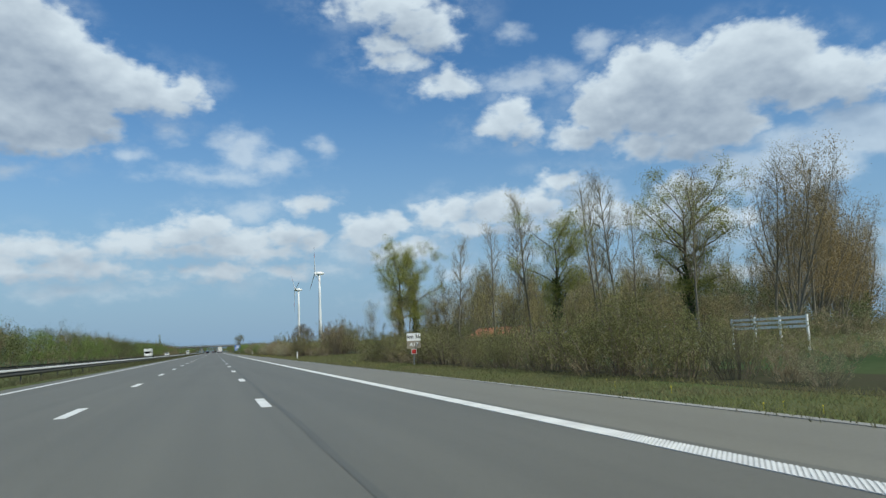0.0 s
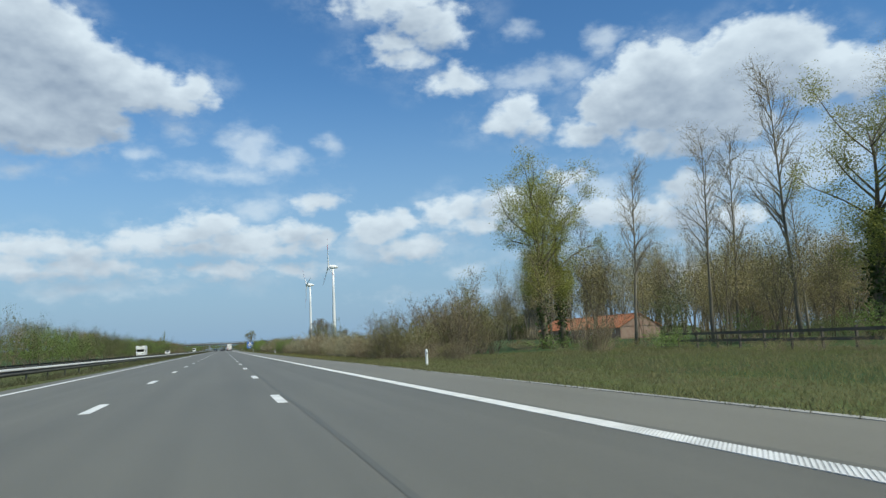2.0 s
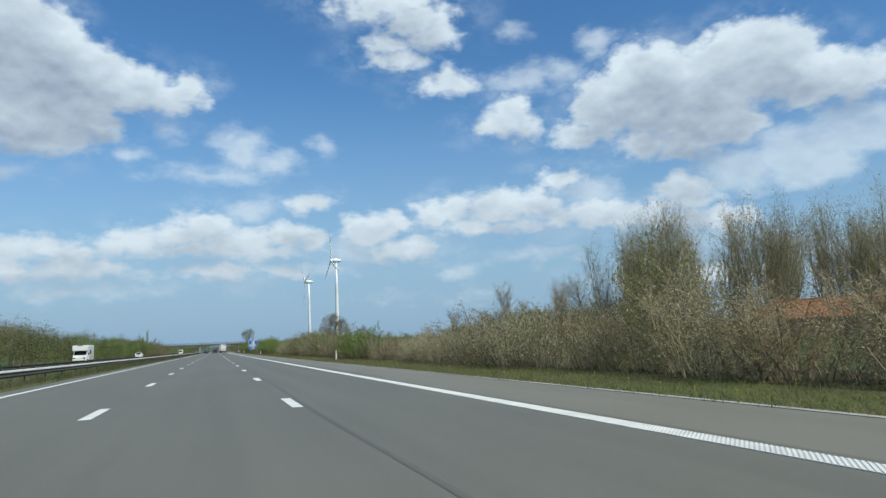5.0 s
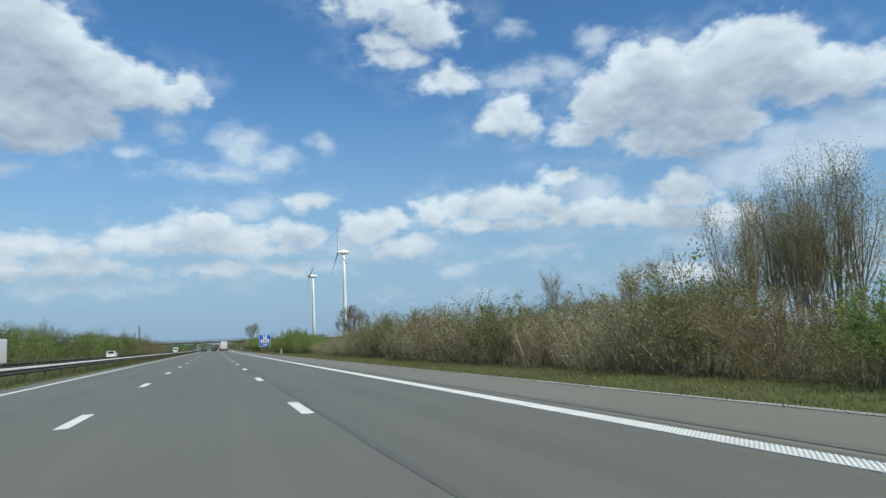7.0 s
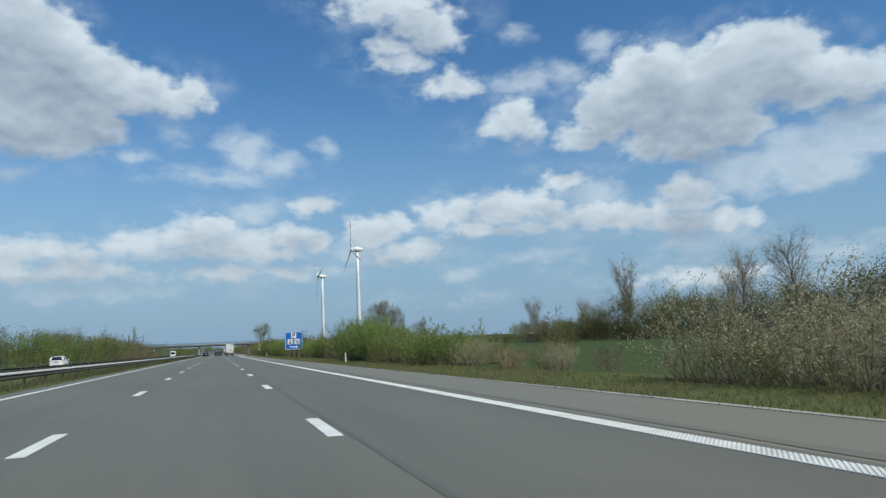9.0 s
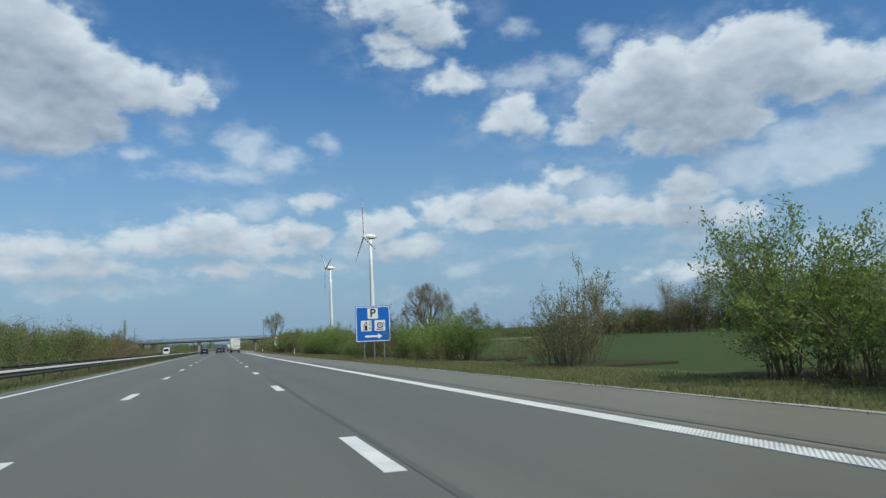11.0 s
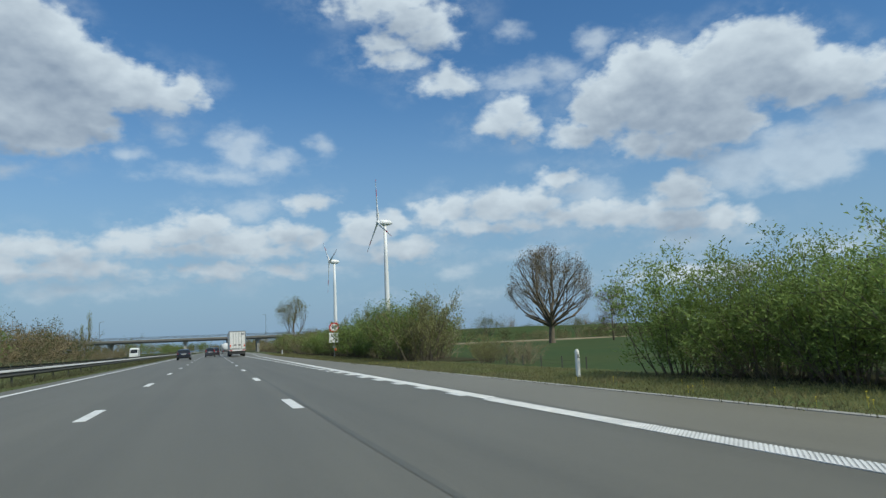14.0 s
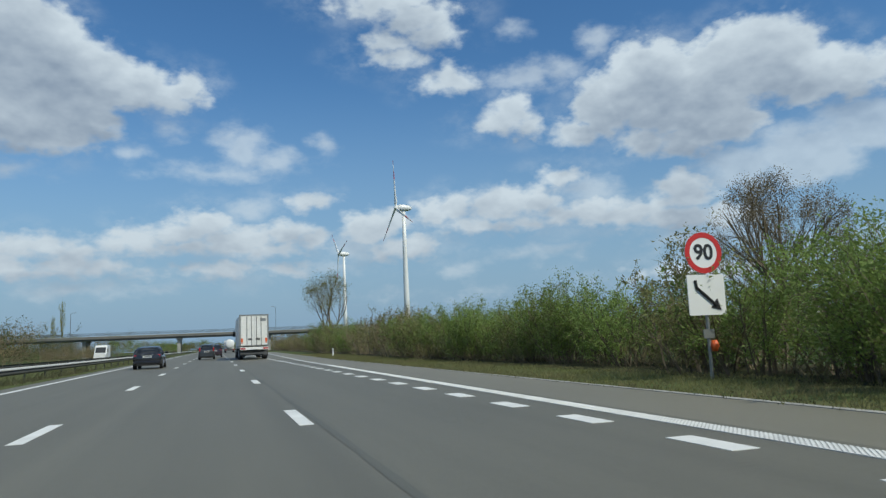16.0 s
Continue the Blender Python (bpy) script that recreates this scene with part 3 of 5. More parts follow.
def plate(x0, x1, z0, z1, y, thick, round_by=0.06):
    """A sign plate with rounded corners, facing -y."""
    s = Shape()
    pts = []
    for cx, cz, a0 in ((x1 - round_by, z1 - round_by, 0), (x0 + round_by, z1 - round_by, 90), (x0 + round_by, z0 + round_by, 180), (x1 - round_by, z0 + round_by, 270)):
        for k in range(5):
            a = radians(a0 + k * 22.5)
            pts.append((cx + round_by * math.cos(a), cz + round_by * math.sin(a)))
    n = len(pts)
    vs = [(px, y, pz) for px, pz in pts] + [(px, y + thick, pz) for px, pz in pts]
    return s.add(vs, [tuple(range(n)), tuple(range(2 * n - 1, n - 1, -1))] + [(k, (k + 1) % n, n + (k + 1) % n, n + k) for k in range(n)])


def services_sign():
    t = thing("services_sign", "large blue motorway services sign with white pictograms and arrow", "road sign")
    w, z0, z1 = 1.18, 1.12, 3.52
    part("panel", plate(-w, w, z0, z1, 0, 0.03, 0.12), M_BLUE, t, "blue sign panel")
    part("border", plate(-w + 0.035, w - 0.035, z0 + 0.035, z1 - 0.035, -0.004, 0.005, 0.10), M_WHITE, t, "white border line")
    part("face", plate(-w + 0.085, w - 0.085, z0 + 0.085, z1 - 0.085, -0.008, 0.005, 0.08), M_BLUE, t, "blue reflective face")
    part("parking_field", plate(-0.35, 0.35, 2.66, 3.38, -0.012, 0.005, 0.05), M_WHITE, t, "white square")
    text_mesh("P", 0.78, M_BLACK, t, 0.0, -0.016, 3.02, "parking_letter", 0.015)
    for cx, nm in ((-0.46, "fuel_field"), (0.46, "restaurant_field")):
        part(nm, plate(cx - 0.36, cx + 0.36, 1.84, 2.56, -0.012, 0.005, 0.05), M_WHITE, t, "white square")
    pump = Shape().box(-0.56, -0.40, -0.020, -0.013, 1.95, 2.40).disc((-0.48, -0.0165, 2.40), 0.08, "y", 0.006, 16).box(-0.64, -0.34, -0.020, -0.013, 1.90, 1.955)
    pump.box(-0.64, -0.61, -0.020, -0.013, 1.95, 2.30).box(-0.62, -0.55, -0.020, -0.013, 2.27, 2.30)
    part("pump_symbol", pump, M_BLACK, t, "black fuel pump")
    part("pump_window", Shape().box(-0.52, -0.44, -0.024, -0.0205, 2.22, 2.36), M_WHITE, t)
    for k, letter in enumerate("LPG"):
        text_mesh(letter, 0.19, M_BLACK, t, -0.20, -0.016, 2.44 - k * 0.21, "small_letter", 0.003)
    part("plate_symbol", Shape().disc((0.46, -0.0165, 2.22), 0.20, "y", 0.006, 24), M_BLACK, t, "black plate")
    part("plate_centre", Shape().disc((0.46, -0.0225, 2.22), 0.14, "y", 0.004, 24), M_WHITE, t)
    part("saucer", Shape().box(0.20, 0.72, -0.020, -0.013, 1.92, 1.97), M_BLACK, t, "black saucer")
    part("cup_handle", Shape().tube([(0.60, -0.016, 2.36), (0.75, -0.016, 2.36), (0.74, -0.016, 2.16), (0.62, -0.016, 2.08)], [0.02, 0.02, 0.02, 0.02], 6), M_BLACK, t)
    for sg in (-1, 1):
        part("crossed_tool", Shape().tube([(0.46 - sg * 0.09, -0.027, 2.13), (0.46 + sg * 0.09, -0.027, 2.31)], [0.016, 0.016], 6), M_BLACK, t)
    arrow = Shape().box(-0.55, 0.35, -0.018, -0.011, 1.42, 1.56)
    arrow.add([(0.32, -0.018, 1.30), (0.62, -0.018, 1.49), (0.32, -0.018, 1.68), (0.32, -0.011, 1.30), (0.62, -0.011, 1.49), (0.32, -0.011, 1.68)],
              [(0, 1, 2), (5, 4, 3), (0, 3, 4, 1), (1, 4, 5, 2), (2, 5, 3, 0)])
    part("arrow", arrow, M_WHITE, t, "white arrow")
    for x in (-0.62, 0.05, 0.72):
        part("post", Shape().tube([(x, 0.08, -0.2), (x, 0.08, 3.3)], [0.045, 0.045], 10), M_GREYMETAL, t, "grey steel post")
    t.matrix_basis = pose(8.38, 331.6, 0, 0, 0, -6)
    return t


def ring_mesh(cx, cz, r0, r1, y, thick, sides=36):
    s = Shape()
    for k in range(sides):
        a = k * math.tau / sides
        c, d = math.cos(a), math.sin(a)
        s.v += [(cx + r0 * c, y, cz + r0 * d), (cx + r1 * c, y, cz + r1 * d), (cx + r1 * c, y + thick, cz + r1 * d), (cx + r0 * c, y + thick, cz + r0 * d)]
    s.f = [(k * 4 + j, k * 4 + (j + 1) % 4, ((k + 1) % sides) * 4 + (j + 1) % 4, ((k + 1) % sides) * 4 + j) for k in range(sides) for j in range(4)]
    return s


def speed_sign():
    t = thing("speed_limit_sign", "round red-rimmed 90 sign above a white arrow plate on a post", "road sign")
    part("disc", Shape().disc((0, 0.01, 2.72), 0.45, "y", 0.02, 40), M_WHITE, t, "white disc")
    part("rim", ring_mesh(0, 2.72, 0.335, 0.452, -0.006, 0.008), M_RED, t, "red rim")
    text_mesh("90", 0.47, M_BLACK, t, 0.0, -0.004, 2.72, "number", 0.012)
    part("arrow_plate", plate(-0.45, 0.45, 1.36, 2.24, 0.0, 0.02, 0.03), M_WHITE, t, "white arrow plate")
    a = Shape()
    a.tube([(-0.26, -0.006, 2.12), (-0.24, -0.006, 1.96), (0.22, -0.006, 1.56)], [0.036, 0.036, 0.036], 6)
    a.add([(0.33, -0.012, 1.46), (0.08, -0.012, 1.52), (0.24, -0.012, 1.72), (0.33, -0.002, 1.46), (0.08, -0.002, 1.52), (0.24, -0.002, 1.72)],
          [(0, 1, 2), (5, 4, 3), (0, 3, 4, 1), (1, 4, 5, 2), (2, 5, 3, 0)])
    part("slanting_arrow", a, M_BLACK, t, "black slanting arrow")
    part("post", Shape().tube([(0, 0.06, -0.2), (0, 0.06, 3.0)], [0.038, 0.038], 10), M_GREYMETAL, t, "grey steel post")
    part("number_plate", plate(-0.15, 0.11, 0.86, 1.06, 0.0, 0.015, 0.02), M_GREYMETAL, t, "small grey plate")
    part("lamp", Shape().tube([(0.10, 0.02, 0.58), (0.10, 0.02, 0.70), (0.10, 0.02, 0.82)], [0.06, 0.10, 0.06], 12), M_ORANGE, t, "orange warning lamp", smooth=True)
    t.matrix_basis = pose(9.0, 430.0, 0, 0, 0, -4)
    return t


def marker_sign():
    t = thing("kilometre_sign", "white two-plate motorway marker sign on a post", "road sign")
    part("upper_plate", plate(-0.37, 0.37, 1.38, 1.78, 0, 0.02, 0.03), M_WHITE, t, "white plate")
    part("lower_plate", plate(-0.37, 0.37, 0.98, 1.377, 0, 0.02, 0.03), M_DULLPLATE, t, "dull faded brownish-grey plate")
    text_mesh("km 36", 0.27, M_BLACK, t, 0.0, -0.004, 1.585, "number")
    text_mesh("A17", 0.27, M_WHITE, t, 0.0, -0.004, 1.18, "road_number")
    part("red_plate", plate(-0.14, 0.14, 0.69, 0.96, 0.0, 0.015, 0.02), M_WHITE, t, "small white-rimmed plate")
    part("red_field", plate(-0.115, 0.115, 0.715, 0.935, -0.004, 0.005, 0.02), M_RED, t, "red field")
    part("post", Shape().tube([(0, 0.05, -0.2), (0, 0.05, 1.78)], [0.04, 0.04], 10), M_GREYMETAL, t, "grey steel post")
    t.matrix_basis = pose(8.45, 34.9, -0.07, 0, 0, -4) @ Matrix.Scale(0.94, 4)
    return t


services_sign()
speed_sign()
marker_sign()


# ================= wind turbines =================
def turbine(x, y, hub, blade, turn, phase):
    t = thing("wind_turbine", "tall white wind turbine with red-banded blades, standing still", "wind turbine", "wind turbines")
    part("tower", Shape().tube([(0, 0, -0.5), (0, 0, hub * 0.35), (0, 0, hub * 0.7), (0, 0, hub - 1.6)], [2.25, 1.85, 1.45, 1.1], 24), M_WHITE, t, smooth=True)
    body = Shape().tube([(0, -4.6, 0), (0, -4.2, 0), (0, -2.5, 0), (0, 0.5, 0), (0, 3.6, 0), (0, 5.6, 0), (0, 6.2, 0)], [1.0, 1.75, 2.35, 2.4, 1.9, 0.9, 0.2], 18)
    nac = part("nacelle", body, M_WHITE, t, "rounded white nacelle", smooth=True)
    nose = Shape().tube([(0, -4.7, 0), (0, -5.6, 0), (0, -6.6, 0), (0, -7.0, 0)], [1.7, 1.6, 0.9, 0.15], 16)
    hubp = part("hub", nose, M_WHITE, nac, smooth=True)
    nac.matrix_basis = pose(0, 0, hub, 0, 0, turn)
    stations = [(1.2, 1.5, 0.7, 20), (4, 2.7, 0.7, 16), (8, 2.3, 0.5, 10), (14, 1.8, 0.36, 6), (20, 1.35, 0.26, 3), (26, 1.0, 0.18, 1), (31, 0.7, 0.12, 0), (34, 0.35, 0.06, 0)]
    for k in range(3):
        for r0, r1, mat, nm in ((0, 20, M_WHITE, "blade"), (20, 26, M_RED, "blade_band"), (26, 31, M_WHITE, "blade_tip"), (31, 34, M_RED, "blade_band")):
            s = Shape()
            rows = [q for q in stations if r0 <= q[0] <= r1]
            for r, c, th, tw in rows:
                for q in range(8):
                    a = q * math.tau / 8
                    px, py = c * (0.5 * math.cos(a) + 0.15), th * math.sin(a)
                    tx = px * math.cos(radians(tw)) - py * math.sin(radians(tw))
                    ty = px * math.sin(radians(tw)) + py * math.cos(radians(tw))
                    s.v.append((tx, -5.6 + ty, r * blade / 34))
            s.f = [(i * 8 + q, i * 8 + (q + 1) % 8, (i + 1) * 8 + (q + 1) % 8, (i + 1) * 8 + q) for i in range(len(rows) - 1) for q in range(8)]
            b = part(nm, s, mat, nac, smooth=True)
            b.matrix_basis = Matrix.Rotation(radians(phase + 120 * k), 4, "Y")
    t.location = (x, y, 0)
    return t


turbine(121, 888, 91, 34, -84, -4)
turbine(124, 1150, 92, 34, -84, -46)


# ================= bridge =================
def bridge():
    t = thing("overpass_bridge", "long flat concrete road bridge on slender piers over the motorway", "bridge", kind="structure")
    y0, y1 = BRIDGE_Y, BRIDGE_Y + 10
    # deck and front beam carry the shade below the coping in their colour
    part("deck", Shape().box(-84, 62, y0, y1, 4.75, 5.55), M_SHADECONC, t, "concrete deck with shade put into its colour")
    part("edge_beam", Shape().box(-84, 62, y0 - 0.45, y0 + 0.001, 5.15, 5.75), M_SHADECONC, t, "front concrete edge beam, coloured darker as shade", bevel=0.03)
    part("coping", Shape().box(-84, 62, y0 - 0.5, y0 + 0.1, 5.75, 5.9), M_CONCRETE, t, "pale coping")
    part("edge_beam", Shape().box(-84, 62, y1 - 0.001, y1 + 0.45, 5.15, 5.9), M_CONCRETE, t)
    rail = Shape()
    for z in (6.2, 6.45, 6.75):
        rail.box(-84, 62, y0 - 0.25, y0 - 0.2, z - 0.05, z + 0.05)
    part("railing", rail, M_DARKSHADE, t, "dark steel railing")
    pm = Shape().box(-0.03, 0.03, -0.03, 0.03, 0, 0.83).mesh("rail_post")
    pm.materials.append(M_GREYMETAL)
    for k in range(73):
        piece("rail_post", pm, t, -83 + 2 * k, y0 - 0.22, 5.88)
    for x in (-36.5, -11.5, 14.0):
        part("pier", Shape().box(x - 0.45, x + 0.45, y0 + 1.0, y1 - 1.0, -0.3, 4.3), M_CONCRETE, t, "plain concrete pier", bevel=0.05)
        part("pier_cap", Shape().box(x - 0.7, x + 0.7, y0 + 0.4, y1 - 0.4, 4.3, 4.76), M_CONCRETE, t)
    return t


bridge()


def embankment(x0, x1, toe):
    s = Shape()
    ys = [-26, -16, -6, 0.5, 9.5, 16, 26, 36]
    hs = [0, 2.2, 5.0, 5.6, 5.6, 5.0, 2.2, 0]
    xs = [x0 + (x1 - x0) * k / 24 for k in range(25)]
    for i, x in enumerate(xs):
        f = min(1.0, abs(x - x0) / toe)
        f = f * f * (3 - 2 * f)
        for yy, h in zip(ys, hs):
            s.v.append((x, BRIDGE_Y + yy, -0.1 + f * h * (1 + 0.06 * noise.noise((x * 0.1, yy * 0.1, 3)))))
    n = len(ys)
    s.f = [(i * n + k, i * n + k + 1, (i + 1) * n + k + 1, (i + 1) * n + k) for i in range(24) for k in range(n - 1)]
    return setting("embankment", s, M_FIELD, "grassy embankment carrying the bridge road", "embankment", smooth=True)


embankment(24, 420, 34)
embankment(-42, -420, 26)


# ================= trees and shrubs =================
def leaf_quads(s, p, r, size, count, spread, flat=0.0):
    for _ in range(count):
        c = Vector(p) + Vector((r.gauss(0, spread), r.gauss(0, spread), r.gauss(0, spread)))
        a = Vector((r.uniform(-1, 1), r.uniform(-1, 1), r.uniform(-1, 1))).normalized()
        b = a.cross(Vector((r.uniform(-1, 1), r.uniform(-1, 1), r.uniform(-1, 1)))).normalized()
        k = size * r.uniform(0.6, 1.3)
        a, b = a * (k * 1.1), b * (k * 1.15)
        n = len(s.v)
        s.v += [tuple(c - a), tuple(c + b), tuple(c + a - b * 0.15)]
        s.f.append((n, n + 1, n + 2))


def bough(p, d, length, steps, r, wander, lift):
    """A wandering line of points from p."""
    pts = [Vector(p)]
    d = Vector(d).normalized()
    for _ in range(steps):
        d = (d + Vector((r.gauss(0, wander), r.gauss(0, wander), r.gauss(0, wander) + lift))).normalized()
        pts.append(pts[-1] + d * (length / steps))
    return pts


def along(pts, f):
    k = f * (len(pts) - 1)
    i = min(int(k), len(pts) - 2)
    return pts[i].lerp(pts[i + 1], k - i), (pts[i + 1] - pts[i]).normalized()


def fork(d, r, angle):
    side = d.cross(Vector((r.uniform(-1, 1), r.uniform(-1, 1), r.uniform(-0.4, 0.4)))).normalized()
    return (d * math.cos(angle) + side * math.sin(angle)).normalized()


TREES = {}


def tree_kind(key, label, seed, h, trunk_r, clear, limbs, limb_len, rise, twigs, twig_len, leaf, leaf_size, leaf_n, leaf_mat, bark, ivy=0.0, stems=1, round_crown=False, leaf_spread=0.35, lift=0.10, droop=0.0, name="tree", category="tree"):
    """Trunk, limbs, twigs and leaves of one tree, standing at the origin."""
    r = random.Random(seed)
    wood, fine_wood, leaves, ivies = Shape(), Shape(), Shape(), Shape()
    for stem in range(stems):
        a0 = r.uniform(0, math.tau)
        base = Vector((0, 0, -0.2)) if stems == 1 else Vector((math.cos(a0) * r.uniform(0.1, 0.5) * stems * 0.25, math.sin(a0) * r.uniform(0.1, 0.5) * stems * 0.25, -0.2))
        sh = h * (1 if stems == 1 else r.uniform(0.72, 1.0))
        d0 = Vector((0, 0, 1)) if stems == 1 else Vector((base.x * 0.20, base.y * 0.20, 1))
        trunk = bough(base, d0, sh, 9, r, 0.035 if stems == 1 else 0.06, 0.05)
        k = 1.0 if stems == 1 else 0.6
        wood.tube(trunk, [trunk_r * k * (1.15 - 1.08 * (i / 9) ** 0.8) + 0.012 for i in range(10)], 7)
        n_l = limbs if stems == 1 else max(5, limbs // stems)
        for i in range(n_l):
            f = clear + (0.97 - clear) * (i + r.random()) / n_l
            p, d = along(trunk, f)
            u = (f - clear) / (1 - clear)
            shape = math.sin(math.pi * min(1, 0.18 + 0.82 * (1 - u)) ** 0.8) if round_crown else (1 - 0.72 * u)
            ll = limb_len * (0.35 + 0.75 * shape) * r.uniform(0.75, 1.15)
            limb = bough(p, fork(d, r, radians(rise) * r.uniform(0.8, 1.2)), ll, 5, r, 0.14, lift)
            lr = max(0.016, trunk_r * 0.36 * (1 - 0.65 * u) * (0.7 if stems > 1 else 1))
            wood.tube(limb, [lr * (1 - 0.85 * q / 5) + 0.006 for q in range(6)], 4, cap=False)
            for j in range(twigs):
                g2 = r.uniform(0.22, 1.0)
                p2, d2 = along(limb, g2)
                tw = bough(p2, fork(d2, r, radians(r.uniform(20, 60))), twig_len * r.uniform(0.5, 1.2), 2, r, 0.2, lift * 0.8 - droop)
                fine_wood.sliver(tw, 0.015)
                for q in range(2):
                    p3, d3 = along(tw, r.uniform(0.3, 0.9))
                    t3 = bough(p3, fork(d3, r, radians(r.uniform(20, 55))), twig_len * r.uniform(0.3, 0.6), 1, r, 0.2, lift * 0.6 - droop)
                    fine_wood.sliver(t3, 0.010)
                    if leaf:
                        leaf_quads(leaves, along(t3, 0.8)[0], r, leaf_size, leaf_n, leaf_spread)
                if leaf:
                    leaf_quads(leaves, along(tw, r.uniform(0.5, 1))[0], r, leaf_size, leaf_n, leaf_spread)
        if ivy:
            for i in range(int(ivy * 130)):
                f = r.uniform(0.0, 0.62) ** 1.0
                p, d = along(trunk, f)
                leaf_quads(ivies, p, r, 0.16, 9, 0.42 * (1 - 0.5 * f))
    t = thing(name, label, category)
    part("trunk", wood, bark, t, smooth=True, fix=False)
    tagged(part("twig_work", fine_wood, M_TWIG, t, "fine branching twigs", fix=False), kind="stuff")
    if leaf:
        tagged(part("crown", leaves, leaf_mat, t, fix=False), kind="stuff")
    if ivy:
        tagged(part("ivy", ivies, M_IVY, t, "dark ivy climbing the trunk", fix=False), kind="stuff")
    t.location = (0, 0, -500)
    TREES[key] = (t, h)
    return t


def plant(key, x, y, height, turn=None, wide=1.0, label="", group=""):
    t, h = TREES[key]
    k = height / h
    turn = rng.uniform(0, 360) if turn is None else turn
    o = copy_thing(t, pose(x, y, 0, 0, 0, turn))
    o.scale = (k * wide, k * wide, k)
    tagged(o, label, "", group)
    return o


def dome_tree(key, label, seed, h, trunk_r, trunk_h, depth, first, spread, leaf_size, leaf_n, leaf_mat, bark, upward=0.04, ratio=0.74, leaf_spread=0.3, name="tree", twig=None, even=None):
    """A tree whose trunk forks again and again into a broad crown. even: middle height, half width and half height of a full round crown."""
    r = random.Random(seed)
    wood, fine_wood, leaves = Shape(), Shape(), Shape()
    l0 = (h - trunk_h) / sum(ratio ** k for k in range(depth)) * (1.25 if even else 1.12)

    def grow(p, d, length, rad, level):
        pts = bough(p, d, length, 3 if level < 3 else 2, r, 0.10, upward)
        if even and (math.hypot(pts[-1].x, pts[-1].y) / even[1]) ** 2 + ((pts[-1].z - even[0]) / even[2]) ** 2 > 1.0:
            if level < 3:
                return
            pts = [pts[0], pts[0].lerp(pts[1], 0.4)]
            level = depth
        if level < 3:
            wood.tube(pts, [rad, rad * 0.85, rad * 0.7, rad * 0.55], 5 if level < 1 else 3, cap=False)
        else:
            fine_wood.sliver(pts, max(0.015, rad))
        if level >= depth - 1:
            leaf_quads(leaves, pts[-1], r, leaf_size, leaf_n, leaf_spread)
            leaf_quads(leaves, pts[-2], r, leaf_size, leaf_n, leaf_spread)
            return
        for k in range(3):
            q, dd = along(pts, 1.0 if k == 0 else r.uniform(0.35, 1.0))
            grow(q, fork(dd, r, radians(spread * (0.35 if k == 0 else 1.0) * r.uniform(0.7, 1.25))), length * ratio * r.uniform(0.8, 1.15), rad * (0.62 if k == 0 else 0.5), level + 1)

    trunk = bough((0, 0, -0.2), (0, 0, 1), trunk_h + 0.2, 4, r, 0.03, 0.05)
    wood.tube(trunk, [trunk_r * 1.3, trunk_r * 1.05, trunk_r, trunk_r * 0.95, trunk_r * 0.9], 9, cap=False)
    for k in range(first):
        a = math.tau * (k + r.uniform(-0.3, 0.3)) / first
        a = k * 2.39996 + r.uniform(-0.2, 0.2) if even else a
        tilt = radians(72 * math.sqrt((k + 0.3) / first)) if even else radians(spread * (0.25 if k == 0 else r.uniform(0.9, 1.6)))
        q, _ = along(trunk, 1.0 - 0.35 * k / first if even else r.uniform(0.72, 1.0) if k else 1.0)
        grow(q, (math.sin(tilt) * math.cos(a), math.sin(tilt) * math.sin(a), math.cos(tilt)), l0 * r.uniform(0.85, 1.1), trunk_r * (0.7 if k == 0 else 0.45), 0)
    t = thing(name, label, "tree")
    part("trunk", wood, bark, t, smooth=True, fix=False)
    tagged(part("twig_work", fine_wood, twig or M_TWIG, t, "fine branching twigs", fix=False), kind="stuff")
    tagged(part("crown", leaves, leaf_mat, t, fix=False), kind="stuff")
    t.location = (0, 0, -500)
    TREES[key] = (t, h)


FAR = {}


def plant_far(key, x, y, height, wide=1.0, pile="far_scrub"):
    """As plant(), but gathered into one mesh of a pile that nobody could count."""
    k = height / TREES[key][1]
    m = pose(x, y, 0, 0, 0, rng.uniform(0, 360)) @ Matrix.Diagonal((k * wide, k * wide, k, 1))
    FAR.setdefault(pile, []).append((key, m))


def join_far(pile, label, category):
    co, loops, starts, mats_i, slots = [], [], [], [], []
    n_v = n_l = 0
    for key, m in FAR[pile]:
        mm = np.array(m)
        for o in TREES[key][0].children:
            me = o.data
            a = np.empty(len(me.vertices) * 3, np.float32)
            me.vertices.foreach_get("co", a)
            a = a.reshape(-1, 3) @ mm[:3, :3].T + mm[:3, 3]
            l = np.empty(len(me.loops), np.int32)
            me.loops.foreach_get("vertex_index", l)
            st = np.empty(len(me.polygons), np.int32)
            me.polygons.foreach_get("loop_start", st)
            mat = me.materials[0]
            if mat not in slots:
                slots.append(mat)
            co.append(a)
            loops.append(l + n_v)
            starts.append(st + n_l)
            mats_i.append(np.full(len(st), slots.index(mat), np.int32))
            n_v += len(a)
            n_l += len(l)
    me = bpy.data.meshes.new(pile)
    co, loops, starts, mats_i = np.concatenate(co), np.concatenate(loops), np.concatenate(starts), np.concatenate(mats_i)
    me.vertices.add(len(co))
    me.vertices.foreach_set("co", co.astype(np.float32).ravel())
    me.loops.add(len(loops))
    me.loops.foreach_set("vertex_index", loops)
    me.polygons.add(len(starts))
    me.polygons.foreach_set("loop_start", starts)
    for mat in slots:
        me.materials.append(mat)
    me.polygons.foreach_set("material_index", mats_i)
    me.update(calc_edges=True)
    return tagged(new(pile, me), label, category, kind="stuff")


